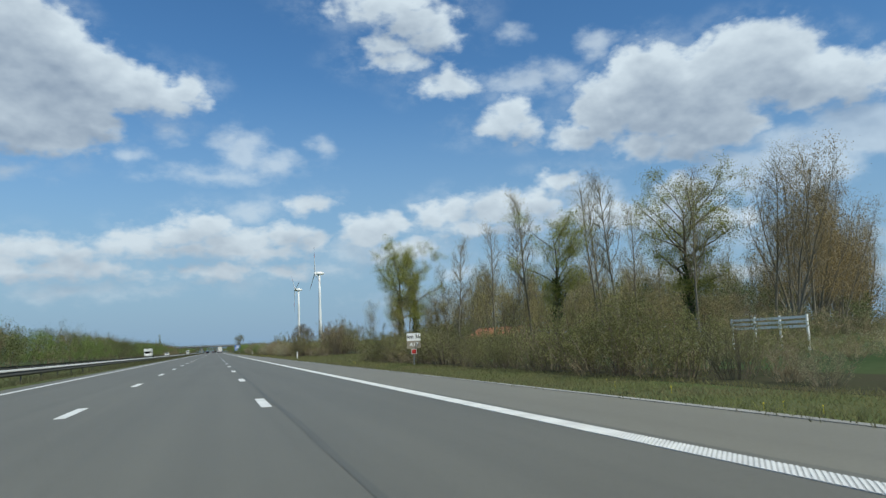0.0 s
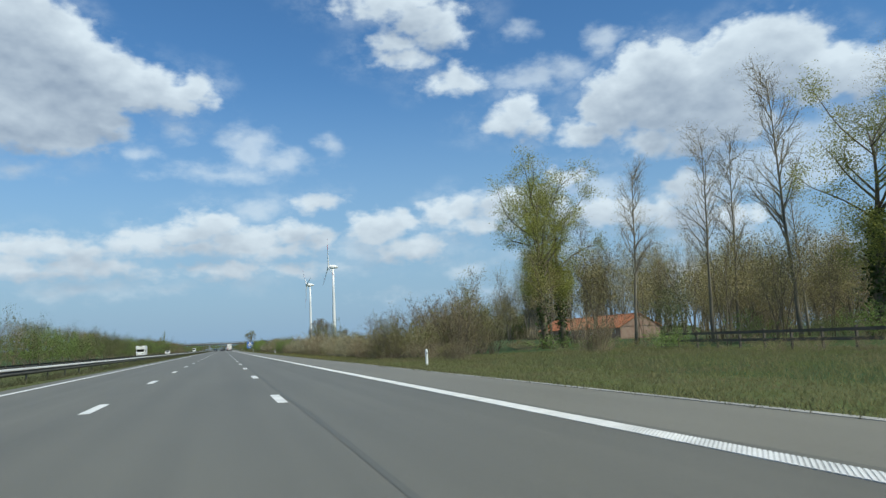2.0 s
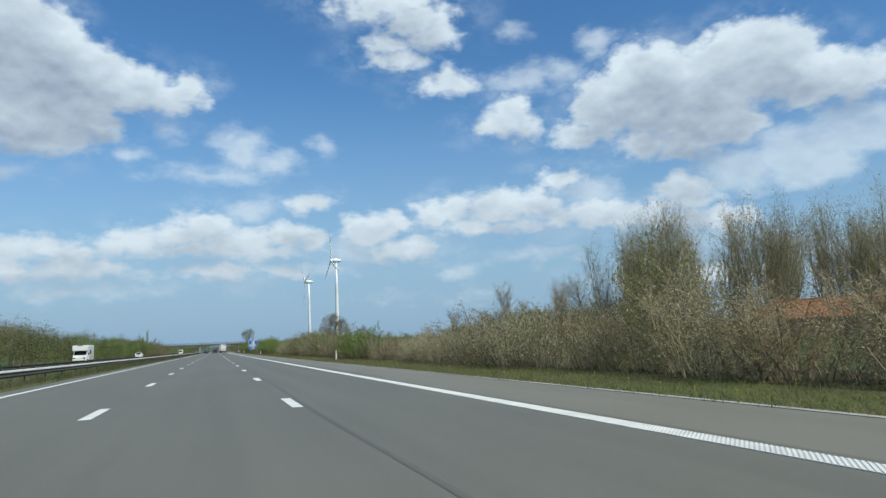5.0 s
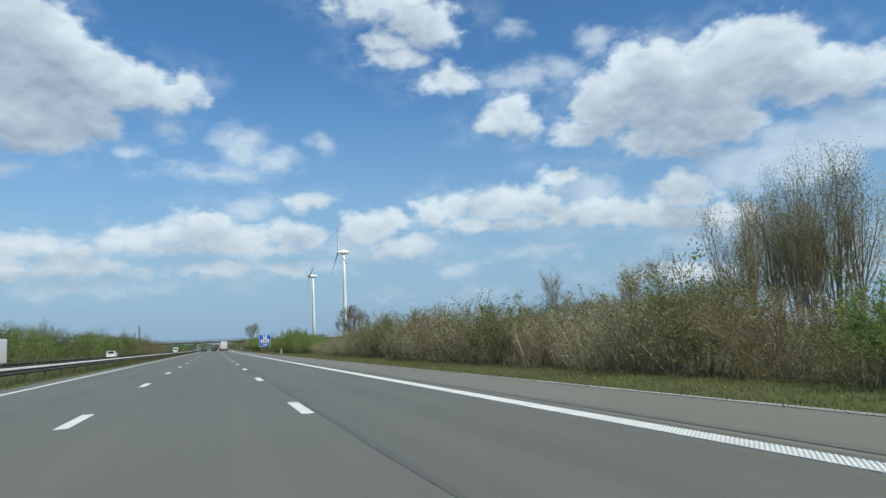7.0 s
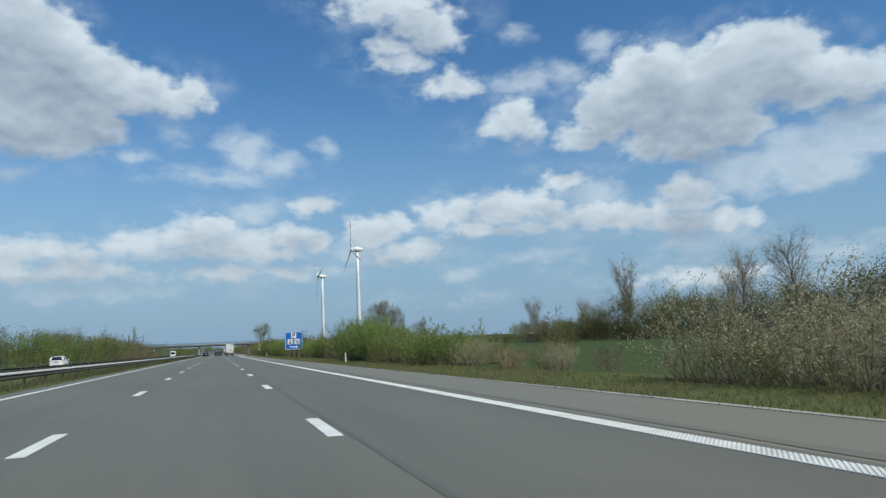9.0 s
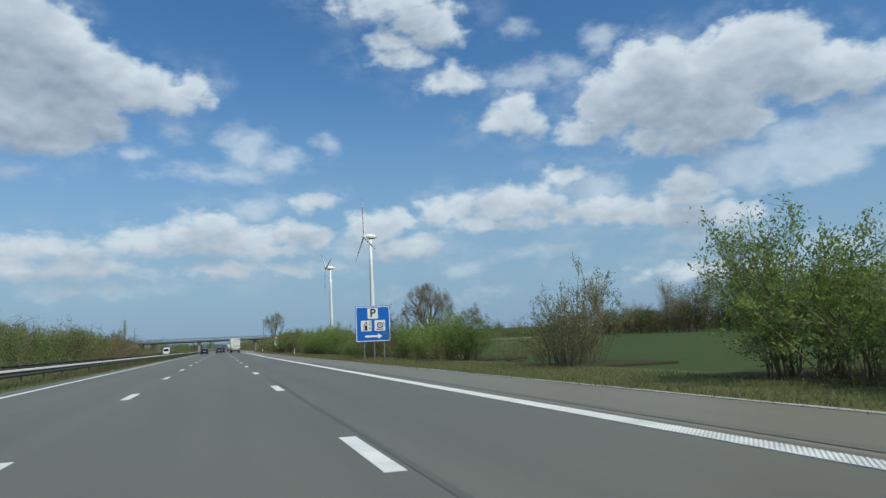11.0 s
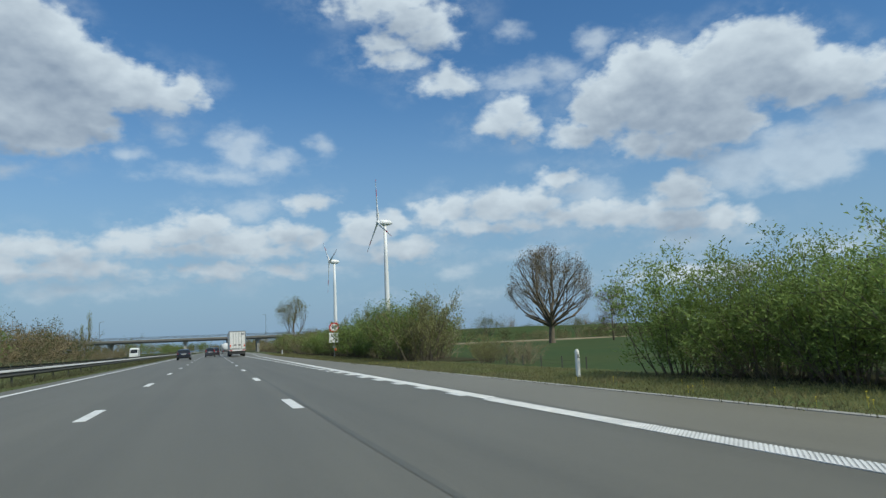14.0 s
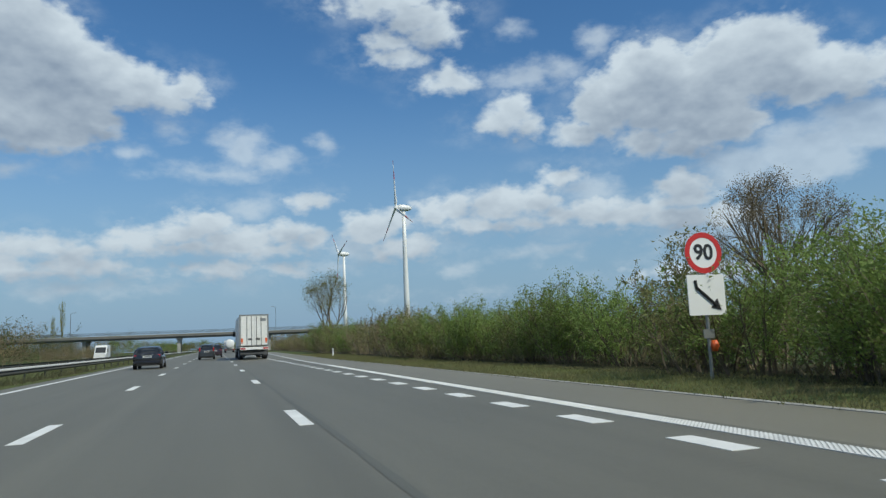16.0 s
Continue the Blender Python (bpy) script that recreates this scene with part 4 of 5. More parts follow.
dome_tree("round", "broad round-crowned tree with brownish opening buds", 41, 15.5, 0.46, 3.6, 6, 21, 25, 0.07, 5, M_DARKBUD, M_BARK, 0.02, ratio=0.74, twig=M_BARK, even=(8.9, 6.7, 6.7))
dome_tree("airy", "slender tree with a thin brownish crown", 42, 11, 0.24, 1.8, 5, 12, 25, 0.06, 12, M_LEAFDARK, M_BARK, 0.06, twig=M_BARK, even=(7.2, 3.6, 4.0))
dome_tree("far_a", "distant tree in early spring leaf", 51, 12, 0.24, 1.4, 4, 7, 34, 0.122, 11, M_FARLEAF, M_BARK, 0.05, leaf_spread=0.65)
dome_tree("far_b", "distant bare brownish tree", 52, 12, 0.24, 1.8, 4, 7, 32, 0.092, 9, M_BROWN, M_BARK, 0.05, leaf_spread=0.6)
dome_tree("far_c", "distant tree with a pale green crown", 53, 12, 0.24, 1.6, 4, 7, 30, 0.118, 11, M_LEAFDARK, M_BARK, 0.07, leaf_spread=0.55)
tree_kind("russet", "dense russet-budded poplar of a long row", 33, 22, 0.28, 0.14, 60, 4.6, 28, 9, 2.0, True, 0.075, 7, M_RUSSET, M_PALEBARK, stems=4, lift=0.14, leaf_spread=0.5, name="poplar")
tree_kind("poplar_a", "tall bare poplar with thin upright branches", 11, 22, 0.185, 0.36, 36, 4.0, 42, 13, 1.5, True, 0.04, 3, M_BUD, M_PALEBARK, name="poplar")
tree_kind("poplar_b", "tall bare poplar with thin upright branches", 12, 22, 0.17, 0.30, 40, 3.6, 38, 13, 1.4, True, 0.04, 3, M_BUD, M_PALEBARK, name="poplar")
tree_kind("ivy_a", "ivy-clad tree with yellow-green spring leaves", 21, 17, 0.42, 0.30, 24, 7.0, 50, 20, 1.7, True, 0.060, 30, M_YOUNG, M_BARK, ivy=1.4, leaf_spread=0.33, lift=0.06, round_crown=True, name="tree")
tree_kind("ivy_b", "ivy-clad tree with yellow-green spring leaves", 22, 17, 0.40, 0.32, 22, 6.8, 46, 20, 1.7, True, 0.060, 30, M_YOUNG, M_BARK, ivy=1.5, leaf_spread=0.33, lift=0.06, round_crown=True, name="tree")
tree_kind("grove_a", "many-stemmed bare poplar with fine brown twigs", 31, 24, 0.30, 0.14, 76, 7.6, 33, 8, 2.4, True, 0.090, 4, M_BUD, M_PALEBARK, stems=6, lift=0.16, leaf_spread=0.5, name="poplar")
tree_kind("grove_b", "many-stemmed bare poplar with fine brown twigs", 32, 24, 0.30, 0.18, 70, 7.4, 33, 8, 2.4, True, 0.090, 4, M_BUD, M_PALEBARK, stems=5, lift=0.16, leaf_spread=0.5, name="poplar")


tree_kind("oval", "tall field tree with a bare oval crown", 36, 15, 0.26, 0.22, 60, 5.6, 44, 16, 1.9, True, 0.045, 6, M_BROWN, M_PALEBARK, lift=0.12, leaf_spread=0.4, round_crown=True)
tree_kind("tiered", "bare field tree with tiers of level branches", 37, 10, 0.16, 0.20, 46, 2.9, 82, 14, 1.2, True, 0.06, 5, M_DARKBUD, M_BARK, lift=0.01, leaf_spread=0.25)
tree_kind("sapling", "slim young tree with olive-brown buds", 35, 11, 0.07, 0.30, 26, 2.6, 36, 6, 1.3, True, 0.068, 4, M_BUD, M_BARK, stems=2, lift=0.12, leaf_spread=0.4)


def leaves_along(s, pts, r, size, count, spread):
    """Leaves set along a twig, pointing roughly its way."""
    for _ in range(count):
        p, d = along(pts, r.uniform(0.12, 1.06) if r.random() < 0.8 else 1.0)
        c = p + Vector((r.gauss(0, spread), r.gauss(0, spread), r.gauss(0, spread)))
        a = (d + Vector((r.gauss(0, 0.6), r.gauss(0, 0.6), r.gauss(0, 0.6)))).normalized()
        b = a.cross(Vector((r.uniform(-1, 1), r.uniform(-1, 1), r.uniform(-1, 1)))).normalized()
        k = size * r.uniform(0.6, 1.35)
        n = len(s.v)
        s.v += [tuple(c - a * k), tuple(c + b * k * 0.62 + a * k * 0.2), tuple(c + a * k * 1.25 - b * k * 0.3)]
        s.f.append((n, n + 1, n + 2))


def shrub_kind(key, label, seed, h, spread, stems, leaf_n, leaf_size, leaf_mat, bark, cluster=0.05, spray=6, twiglets=2, name="shrub"):
    """Many arching stems from one foot, each with rising side sprays, fine twigs and leaves."""
    r = random.Random(seed)
    wood, leaves = Shape(), Shape()
    for i in range(stems):
        a, out = r.uniform(0, math.tau), r.uniform(0.1, 1.0)
        base = (math.cos(a) * spread * 0.30 * out, math.sin(a) * spread * 0.30 * out, -0.1)
        st = bough(base, (math.cos(a) * out * 0.62, math.sin(a) * out * 0.62, 1.0), h * r.uniform(0.62, 1.04) * (1.12 - 0.3 * out), 5, r, 0.12, 0.05)
        wood.tube(st, [0.022, 0.018, 0.014, 0.010, 0.007, 0.003], 3, cap=False)
        for j in range(spray):
            f = 0.06 + 0.94 * (j + r.random()) / spray
            p, d = along(st, f)
            tw = bough(p, fork(d, r, radians(r.uniform(22, 62))), h * 0.27 * r.uniform(0.5, 1.2) * (1.15 - 0.55 * f), 2, r, 0.16, 0.10)
            wood.sliver([tw[0], tw[-1]], 0.009)
            leaves_along(leaves, tw, r, leaf_size, leaf_n, cluster)
            for q in range(twiglets):
                p3, d3 = along(tw, r.uniform(0.2, 0.95))
                t3 = bough(p3, fork(d3, r, radians(r.uniform(18, 50))), h * 0.11 * r.uniform(0.6, 1.3), 1, r, 0.1, 0.08)
                wood.sliver(t3, 0.0055)
                leaves_along(leaves, t3, r, leaf_size, max(1, leaf_n // 3), cluster)
        leaves_along(leaves, st[3:], r, leaf_size, leaf_n * 2, cluster * 1.3)
    t = thing(name, label, "shrub", "roadside hedge")
    tagged(part("stem_work", wood, bark, t, fix=False), kind="stuff")
    tagged(part("foliage", leaves, leaf_mat, t, fix=False), kind="stuff")
    t.location = (0, 0, -500)
    TREES[key] = (t, h)


for q, seed in (("a", 61), ("b", 62)):
    shrub_kind("green_" + q, "fresh green leafy roadside shrub", seed, 3.0, 3.4, 24, 16, 0.046, M_LEAF, M_BARK, 0.05, 7)
    shrub_kind("dull_" + q, "dull olive-green roadside shrub, half in leaf", seed + 2, 3.0, 3.3, 24, 15, 0.042, M_LEAFDARK, M_BARK, 0.05, 7)
    shrub_kind("pale_" + q, "pale beige blossoming roadside shrub", seed + 4, 3.0, 3.3, 30, 6, 0.034, M_BLOSSOM, M_FAWN, 0.045, 8, 4)
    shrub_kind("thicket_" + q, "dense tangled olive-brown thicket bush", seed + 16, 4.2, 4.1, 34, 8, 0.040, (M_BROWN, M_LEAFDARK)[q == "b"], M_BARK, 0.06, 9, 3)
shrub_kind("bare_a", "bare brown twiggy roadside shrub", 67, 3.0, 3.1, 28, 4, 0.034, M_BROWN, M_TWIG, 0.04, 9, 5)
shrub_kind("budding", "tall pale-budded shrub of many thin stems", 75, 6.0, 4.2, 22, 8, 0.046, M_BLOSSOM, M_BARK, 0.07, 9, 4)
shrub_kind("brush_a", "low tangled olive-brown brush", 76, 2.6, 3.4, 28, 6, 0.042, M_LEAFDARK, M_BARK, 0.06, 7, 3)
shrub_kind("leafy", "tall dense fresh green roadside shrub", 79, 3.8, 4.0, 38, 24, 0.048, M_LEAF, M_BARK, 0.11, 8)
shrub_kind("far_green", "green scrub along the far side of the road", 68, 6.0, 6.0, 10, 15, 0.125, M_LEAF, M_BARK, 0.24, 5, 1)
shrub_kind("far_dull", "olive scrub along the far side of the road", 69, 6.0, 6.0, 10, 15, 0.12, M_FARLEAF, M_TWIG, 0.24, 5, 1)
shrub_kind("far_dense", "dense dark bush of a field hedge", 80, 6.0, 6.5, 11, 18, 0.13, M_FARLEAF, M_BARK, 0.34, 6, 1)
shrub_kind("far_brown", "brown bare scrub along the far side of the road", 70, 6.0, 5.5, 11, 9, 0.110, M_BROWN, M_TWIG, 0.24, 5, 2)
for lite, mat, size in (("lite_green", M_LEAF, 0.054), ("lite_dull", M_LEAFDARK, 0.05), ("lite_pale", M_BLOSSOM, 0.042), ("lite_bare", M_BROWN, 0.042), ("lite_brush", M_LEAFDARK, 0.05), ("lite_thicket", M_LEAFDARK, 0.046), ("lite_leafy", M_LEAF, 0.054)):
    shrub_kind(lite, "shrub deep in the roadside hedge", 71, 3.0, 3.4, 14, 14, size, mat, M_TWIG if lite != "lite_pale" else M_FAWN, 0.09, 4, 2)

# the hedge along the verge: from, to, height, kinds, distance from the lane mark
HEDGE = [
    (-2, 13, 0.9, "brush_a pale_a bare_a", 10.0), (13.3, 22, 2.15, "thicket_b dull_a dull_b", 9.9), (22, 53.0, 2.0, "thicket_b dull_b dull_a brush_a", 9.8),
        (87, 96, 1.15, "brush_a bare_a dull_b", 11.0), (96.5, 104, 3.0, "thicket_b pale_a thicket_a", 9.9), (104, 129, 2.15, "pale_a pale_b pale_a bare_a", 9.6), (129, 160, 2.6, "pale_a pale_b pale_b bare_a", 9.7),
    (160, 172, 2.1, "pale_b bare_a pale_a", 9.6), (172, 179.5, 1.8, "bare_a pale_b", 9.6), (179.5, 189, 2.3, "green_a green_b", 9.6), (189, 197, 2.6, "dull_b bare_a pale_a", 9.8),
    (197, 204.5, 2.25, "pale_b bare_a", 9.6), (204.5, 207.5, 2.5, "green_b dull_a", 9.6), (207.5, 218, 3.0, "pale_b pale_a bare_a", 9.7), (218, 225.5, 2.65, "dull_a pale_b", 9.7),
    (225.5, 232, 3.75, "thicket_b thicket_a dull_a", 9.9), (232, 238, 2.7, "pale_b pale_a dull_b", 9.7), (238, 245.2, 2.1, "pale_a pale_b", 9.7), (250.3, 261, 1.15, "pale_a dull_b bare_a", 9.7),
    (261, 265, 1.6, "pale_a bare_a", 9.7), (265, 269, 2.0, "green_a", 9.6), (269, 282, 1.9, "dull_b green_b", 9.8), (282, 297, 3.2, "leafy green_a", 9.9),
    (305, 308.5, 2.7, "thicket_b dull_b", 9.8), (310.5, 313.8, 1.15, "brush_a dull_a", 10.5), (317.5, 321.8, 2.5, "leafy leafy green_a", 9.8), (323.6, 328.2, 2.3, "leafy", 9.8), (328.5, 333.5, 1.1, "dull_a", 9.8), (334, 337.5, 3.5, "thicket_b dull_b", 9.8), (337.5, 343, 2.9, "dull_b thicket_b", 9.8),
    (344.5, 349, 1.5, "leafy leafy green_a", 9.4), (370.5, 380.5, 2.75, "leafy", 10.0), (391.5, 398.0, 1.3, "brush_a dull_b bare_a", 10.6),
    (403.2, 407, 3.4, "dull_b dull_a", 10.2), (407, 424, 3.5, "leafy leafy green_b dull_a", 10.4),
    (424, 433, 3.0, "leafy green_b dull_b", 10.6), (433, 449, 2.9, "leafy green_b dull_b", 11.7), (449, 466, 3.0, "leafy green_b dull_b", 11.0), (466, 520, 3.5, "bare_a dull_b dull_a leafy", 12.0), (520, 632, 3.0, "bare_a dull_a", 15.0),
]
for y0, y1, h, kinds, x in HEDGE:
    kinds = kinds.split()
    slim = min(1.1, (2.9 / h) ** 0.6) if "thicket" not in kinds[0] and kinds[0] != "leafy" else 0.95
    y = y0 + 0.5
    while y < y1:
        k = rng.choice((0.72, 0.84, 0.92, 0.98, 1.04, 1.1))
        plant(rng.choice(kinds), x + rng.uniform(-0.3, 0.9), y, h * k, wide=rng.uniform(1.0, 1.3) * slim)
        if h > 1.6 and y < 475 and (y > y0 + 2.4 or not any(a < y0 - 1.9 < b for a, b in OPEN)):
            plant_far("lite_" + rng.choice(kinds).split("_")[0], x + rng.uniform(1.5, 2.6), y + rng.uniform(-0.6, 0.6), h * rng.uniform(0.6, 0.95), 1.35 * slim, "hedge_backing")
        if h > 1.6 and y < 470 and rng.random() < 0.6:
            plant_far("lite_" + rng.choice(("brush", "bare", kinds[0].split("_")[0])), x - rng.uniform(0.3, 0.9), y + rng.uniform(-0.8, 0.8), rng.uniform(0.55, 1.0), 1.5, "hedge_foot")
        y += rng.uniform(1.15, 1.95) * (1.15 if h > 3.3 else 1) if y < 470 else 3.2
for x, y, h, w in ((9.9, 358.4, 2.9, 0.95), (10.3, 361.0, 3.2, 1.0), (10.2, 363.6, 2.8, 0.9)):
    plant("leafy", x, y, h, wide=w, label="dense rounded fresh green shrub at the meadow's edge")
plant("budding", 11.6, 405.6, 4.0, wide=0.85)
for y, h in ((131.5, 3.6), (143.8, 3.8), (195, 2.9), (256.2, 2.1), (307.5, 3.4)):
    plant("dull_b", 11.2 + rng.uniform(-0.3, 0.4), y, h, wide=0.7)

for k in range(10):
    plant(("thicket_a", "thicket_b", "dull_b", "bare_a")[k % 4], 14.2 + 4.2 * rng.random(), 97 + 1.35 * k, rng.uniform(3.9, 5.0), wide=0.9, label="tall dense olive-brown bush at the wood's edge")

# wood beside the start of the road
for x, y, h in ((43, 97, 21.5), (48.5, 87, 22), (48.7, 82, 21.5), (40, 104, 18), (36, 110, 17), (52, 92, 22), (60, 96, 20), (66, 90, 21), (46, 108, 19), (55, 75, 21),
                (62, 70, 21.5), (64, 66, 21), (30, 118, 12), (38, 121, 14), (58, 112, 17), (70, 104, 18)):
    plant(rng.choice(("poplar_a", "poplar_b")), x, y, h, group="poplars of the wood")
for x, y, h, w in ((27.0, 110.5, 13.6, 1.05), (30.0, 113.0, 13.2, 1.0), (43.5, 90, 14.8, 1.2), (57, 79, 17.5, 1.15)):
    plant(rng.choice(("ivy_a", "ivy_b")), x, y, h, wide=w, group="ivy-clad trees")
for k in range(12):
    plant("russet", 60 + k * 6.8 + rng.uniform(-1, 1), 66 + k * 5.2 + rng.uniform(-1, 1), 20.0, wide=1.1, group="poplar row")
for k in range(16):
    plant(rng.choice(("far_b", "far_a", "poplar_b")), rng.uniform(66, 110), rng.uniform(95, 150), rng.uniform(9, 14), group="wood behind")
for k in range(60):
    x, y = rng.uniform(24, 72), rng.uniform(84, 128)
    if not (0.40 < (x + 1) / (y - 37) < 0.62 or 0.47 < (x + 1) / (y - 62) < 0.72) or k % 6 == 0:  # a thinner part of the wood lets the farm show
        plant("sapling", x, y, rng.uniform(5, 9), group="young trees")
for k in range(14):
    x, y = rng.uniform(14, 22), rng.uniform(90, 114)
    if not 0.46 < (x + 1) / (y - 62) < 0.74:
        plant("bare_a", x, y, rng.uniform(2, 3.5), group="young trees")

for k in range(26):  # brown thickets that close the view behind the wood
    plant_far("far_brown", 84 + 4.6 * k + rng.uniform(-2, 2), 160 + 1.1 * k + rng.uniform(-8, 8), rng.uniform(4.5, 8.5), 1.2, "undergrowth")
for k in range(22):
    plant("sapling", rng.uniform(34, 70), rng.uniform(100, 132), rng.uniform(8, 12), wide=1.3, group="young trees")

# poplar plantation beyond the farm
for x, y, h in [(102, 305, 27), (127, 308, 29), (131, 316, 30), (148, 290, 30), (155, 299, 31), (168, 280, 30), (187, 270, 30), (116, 314, 30), (121, 322, 31), (136, 326, 31), (158, 300, 31), (178, 290, 31), (198, 278, 31), (203, 286, 31), (218, 266, 31), (223, 274, 31), (147, 325, 33), (149.5, 331, 33), (160, 297, 32), (165, 304, 32), (168, 275, 31), (175, 283, 32)] + [(106 + 20 * k, 276 - 11.5 * k + 5 * j, 31) for k in range(7) for j in range(5)]:
    plant(rng.choice(("grove_a", "grove_b")), x + rng.uniform(-1.2, 1.2), y + rng.uniform(-1, 1), h * rng.uniform(0.94, 1.04), wide=0.88, group="plantation poplars")

# single trees and field trees
plant("round", 53, 475.5, 16.8, 20, wide=0.98, label="broad round-crowned tree with brownish buds by the meadow")
plant("tiered", 66.8, 479, 10.0, label="bare brown tree with tiers of level branches beyond the meadow")
plant("airy", 15.5, 530, 12.2, 40, label="open-crowned bare tree beside the road near the bridge")
for x, y, h, w in ((128.6, 518.7, 15.1, 1.0), (130, 445, 21.5, 0.75), (131, 390, 18.4, 1.1), (130, 370, 19.6, 1.1), (163, 502, 18, 0.9), (134, 400, 15.5, 1.2), (132, 481, 13, 1.0)):
    plant("oval", x, y, h, wide=w, label="tall bare field tree with an oval crown", group="field trees")
for k in range(30):
    y = 340 + 178 * k / 29
    plant(rng.choice(("far_a", "far_b", "far_c", "far_a")), 130 + rng.uniform(-4, 9), y + rng.uniform(-3, 3), rng.choice((11, 12, 13, 14, 16)) if y < 465 else rng.uniform(8, 10.5), wide=1.1, group="field trees")
for x, y, h in ((146, 569, 11.5), (150, 578, 10.5), (139, 566, 9), (186, 612, 12), (196, 613, 12), (172, 616, 10), (208, 606, 11), (118, 590, 8)):
    plant(rng.choice(("far_a", "far_b", "far_c")), x, y, h, wide=0.9, group="field trees")
for k in range(20):
    plant(rng.choice(("far_a", "far_b")), rng.uniform(30, 260), rng.uniform(610, 830), rng.uniform(7, 12), group="trees behind the embankment")

# scrub beyond the opposite carriageway, and both sides far ahead
y = 6.0
while y < 636:
    plant_far(rng.choice(("far_green", "far_dull", "far_green", "far_dull", "far_green", "far_dull", "far_brown") if y < 470 else ("far_brown", "far_dull", "far_brown")), -31.5 + rng.uniform(-1.2, 1.5), y, rng.uniform(4.6, 6.6) * (1.0 if y < 440 else 1.2 if y < 540 else 0.6), rng.uniform(1.0, 1.3))
    if rng.random() < 0.30 and y < 500:
        plant(rng.choice(("far_a", "far_b")), -38 + rng.uniform(-3, 3), y, rng.uniform(7.0, 9.0), group="trees beyond the scrub")
    y += rng.uniform(3.4, 4.6) if y < 440 else rng.uniform(2.3, 3.2)
y = 670.0
while y < 1400:
    for x in (-36, 22):
        plant_far(rng.choice(("far_green", "far_dull", "far_brown")), x + rng.uniform(-4, 4), y + rng.uniform(-4, 4), rng.uniform(6, 9), 1.3)
    y += 18
for k in range(40):
    plant_far(rng.choice(("far_dull", "far_green", "far_brown")), -70 + k * 3.5, 1440 + rng.uniform(-30, 30), rng.uniform(9, 15), 1.6)
for k in range(16):
    plant_far(rng.choice(("far_brown", "far_dull")), -40 - 2.4 * k, 668 + rng.uniform(-6, 6), rng.uniform(7.5, 10.5), 1.2)
plant("ivy_a", -45.9, 662, 13.7, wide=0.20, label="slim dark poplar behind the bridge")
plant("ivy_b", -48.6, 664, 10.5, wide=0.22, label="slim dark poplar behind the bridge")
# low bushes under the field trees and round the farm
for k in range(84):
    y = 335 + 184 * k / 83
    plant_far(rng.choice(("far_dense", "far_dense", "far_dense", "far_dull", "far_brown")), 129 + rng.uniform(-3, 8), y, rng.uniform(5.5, 8.5) if y < 465 else rng.uniform(6, 8.5), 1.1, "field_hedge")
for k in range(7):
    plant_far(rng.choice(("far_brown", "far_dull")), 131 + 2.0 * k, 523 + 2.2 * k, rng.uniform(3.6, 4.8), 1.2, "field_hedge")
for k in range(46):
    plant_far(rng.choice(("far_dense", "far_brown", "far_dense")), 96 + 3.1 * k, 583 + rng.uniform(-3, 3) + 0.15 * k, rng.uniform(3.0, 4.6), 1.2, "field_hedge")
for k in range(70):
    plant_far(rng.choice(("far_dull", "far_brown")), 30 + k * 5.0 + rng.uniform(-2, 2), 612 + rng.uniform(-6, 6), rng.uniform(3, 6), 1.5, "field_hedge")
for k in range(40):
    x, y = rng.uniform(20, 66), rng.uniform(78, 118)
    low = 0.40 < (x + 1) / (y - 37) < 0.62 or 0.46 < (x + 1) / (y - 62) < 0.74
    plant_far(rng.choice(("far_dull", "far_brown", "far_green")), x, y, rng.uniform(0.8, 1.3) if low else rng.uniform(1.4, 2.8), 2.2 if low else 1.2, "undergrowth")
for k in range(20):
    plant_far("far_brown", 95 + 7.2 * k, 282 - 4.0 * k + rng.uniform(-8, 8), rng.uniform(4, 7), 1.4, "undergrowth")
for k in range(44):
    plant_far(rng.choice(("lite_brush", "lite_bare", "lite_dull")), rng.uniform(17, 32), rng.uniform(62, 93), rng.uniform(0.35, 0.8), rng.uniform(1.6, 2.4), "undergrowth")
for k in range(70):
    plant_far(rng.choice(("lite_brush", "lite_bare", "lite_pale")), rng.uniform(12, 28), rng.uniform(8, 34), rng.uniform(0.6, 1.2), rng.uniform(1.5, 2.2), "undergrowth")
for k in range(44):
    x = rng.uniform(31, 66)
    plant_far(rng.choice(("far_brown", "far_dull")), x, x * rng.uniform(0.75, 1.3), rng.uniform(1.6, 3.6), 1.3, "undergrowth")
for k in range(46):
    x, y = rng.uniform(56, 118), rng.uniform(92, 150)
    if (x + 1) / (y - 62) > 0.78:
        plant_far(rng.choice(("far_brown", "far_brown", "far_dull")), x, y, rng.uniform(7, 11), 0.9, "undergrowth")
join_far("hedge_backing", "deeper rows of the mixed roadside hedge", "hedge")
join_far("hedge_foot", "low dark brush and dead stems at the hedge's foot", "brush")
join_far("far_scrub", "olive and green scrub along the far edges of the road", "scrub")
join_far("field_hedge", "low mixed hedge along the meadow's far side", "hedge")
join_far("undergrowth", "brown and green undergrowth beneath the trees", "undergrowth")


# ================= vehicles =================
def paint(name, base, rough=0.25, metal=0.0):
    m = material(name, base, rough, metal, vary=0.06, scale=0.5, fine_scale=6, bump=0.0)
    m.node_tree.nodes["Principled BSDF"].inputs["Coat Weight"].default_value = 0.6
    return m


M_CARBLACK = paint("black_paint", (0.012, 0.012, 0.016))
M_CARGREY = paint("grey_paint", (0.055, 0.062, 0.070), 0.3, 0.4)
M_CARDARK = paint("dark_red_paint", (0.030, 0.016, 0.020))
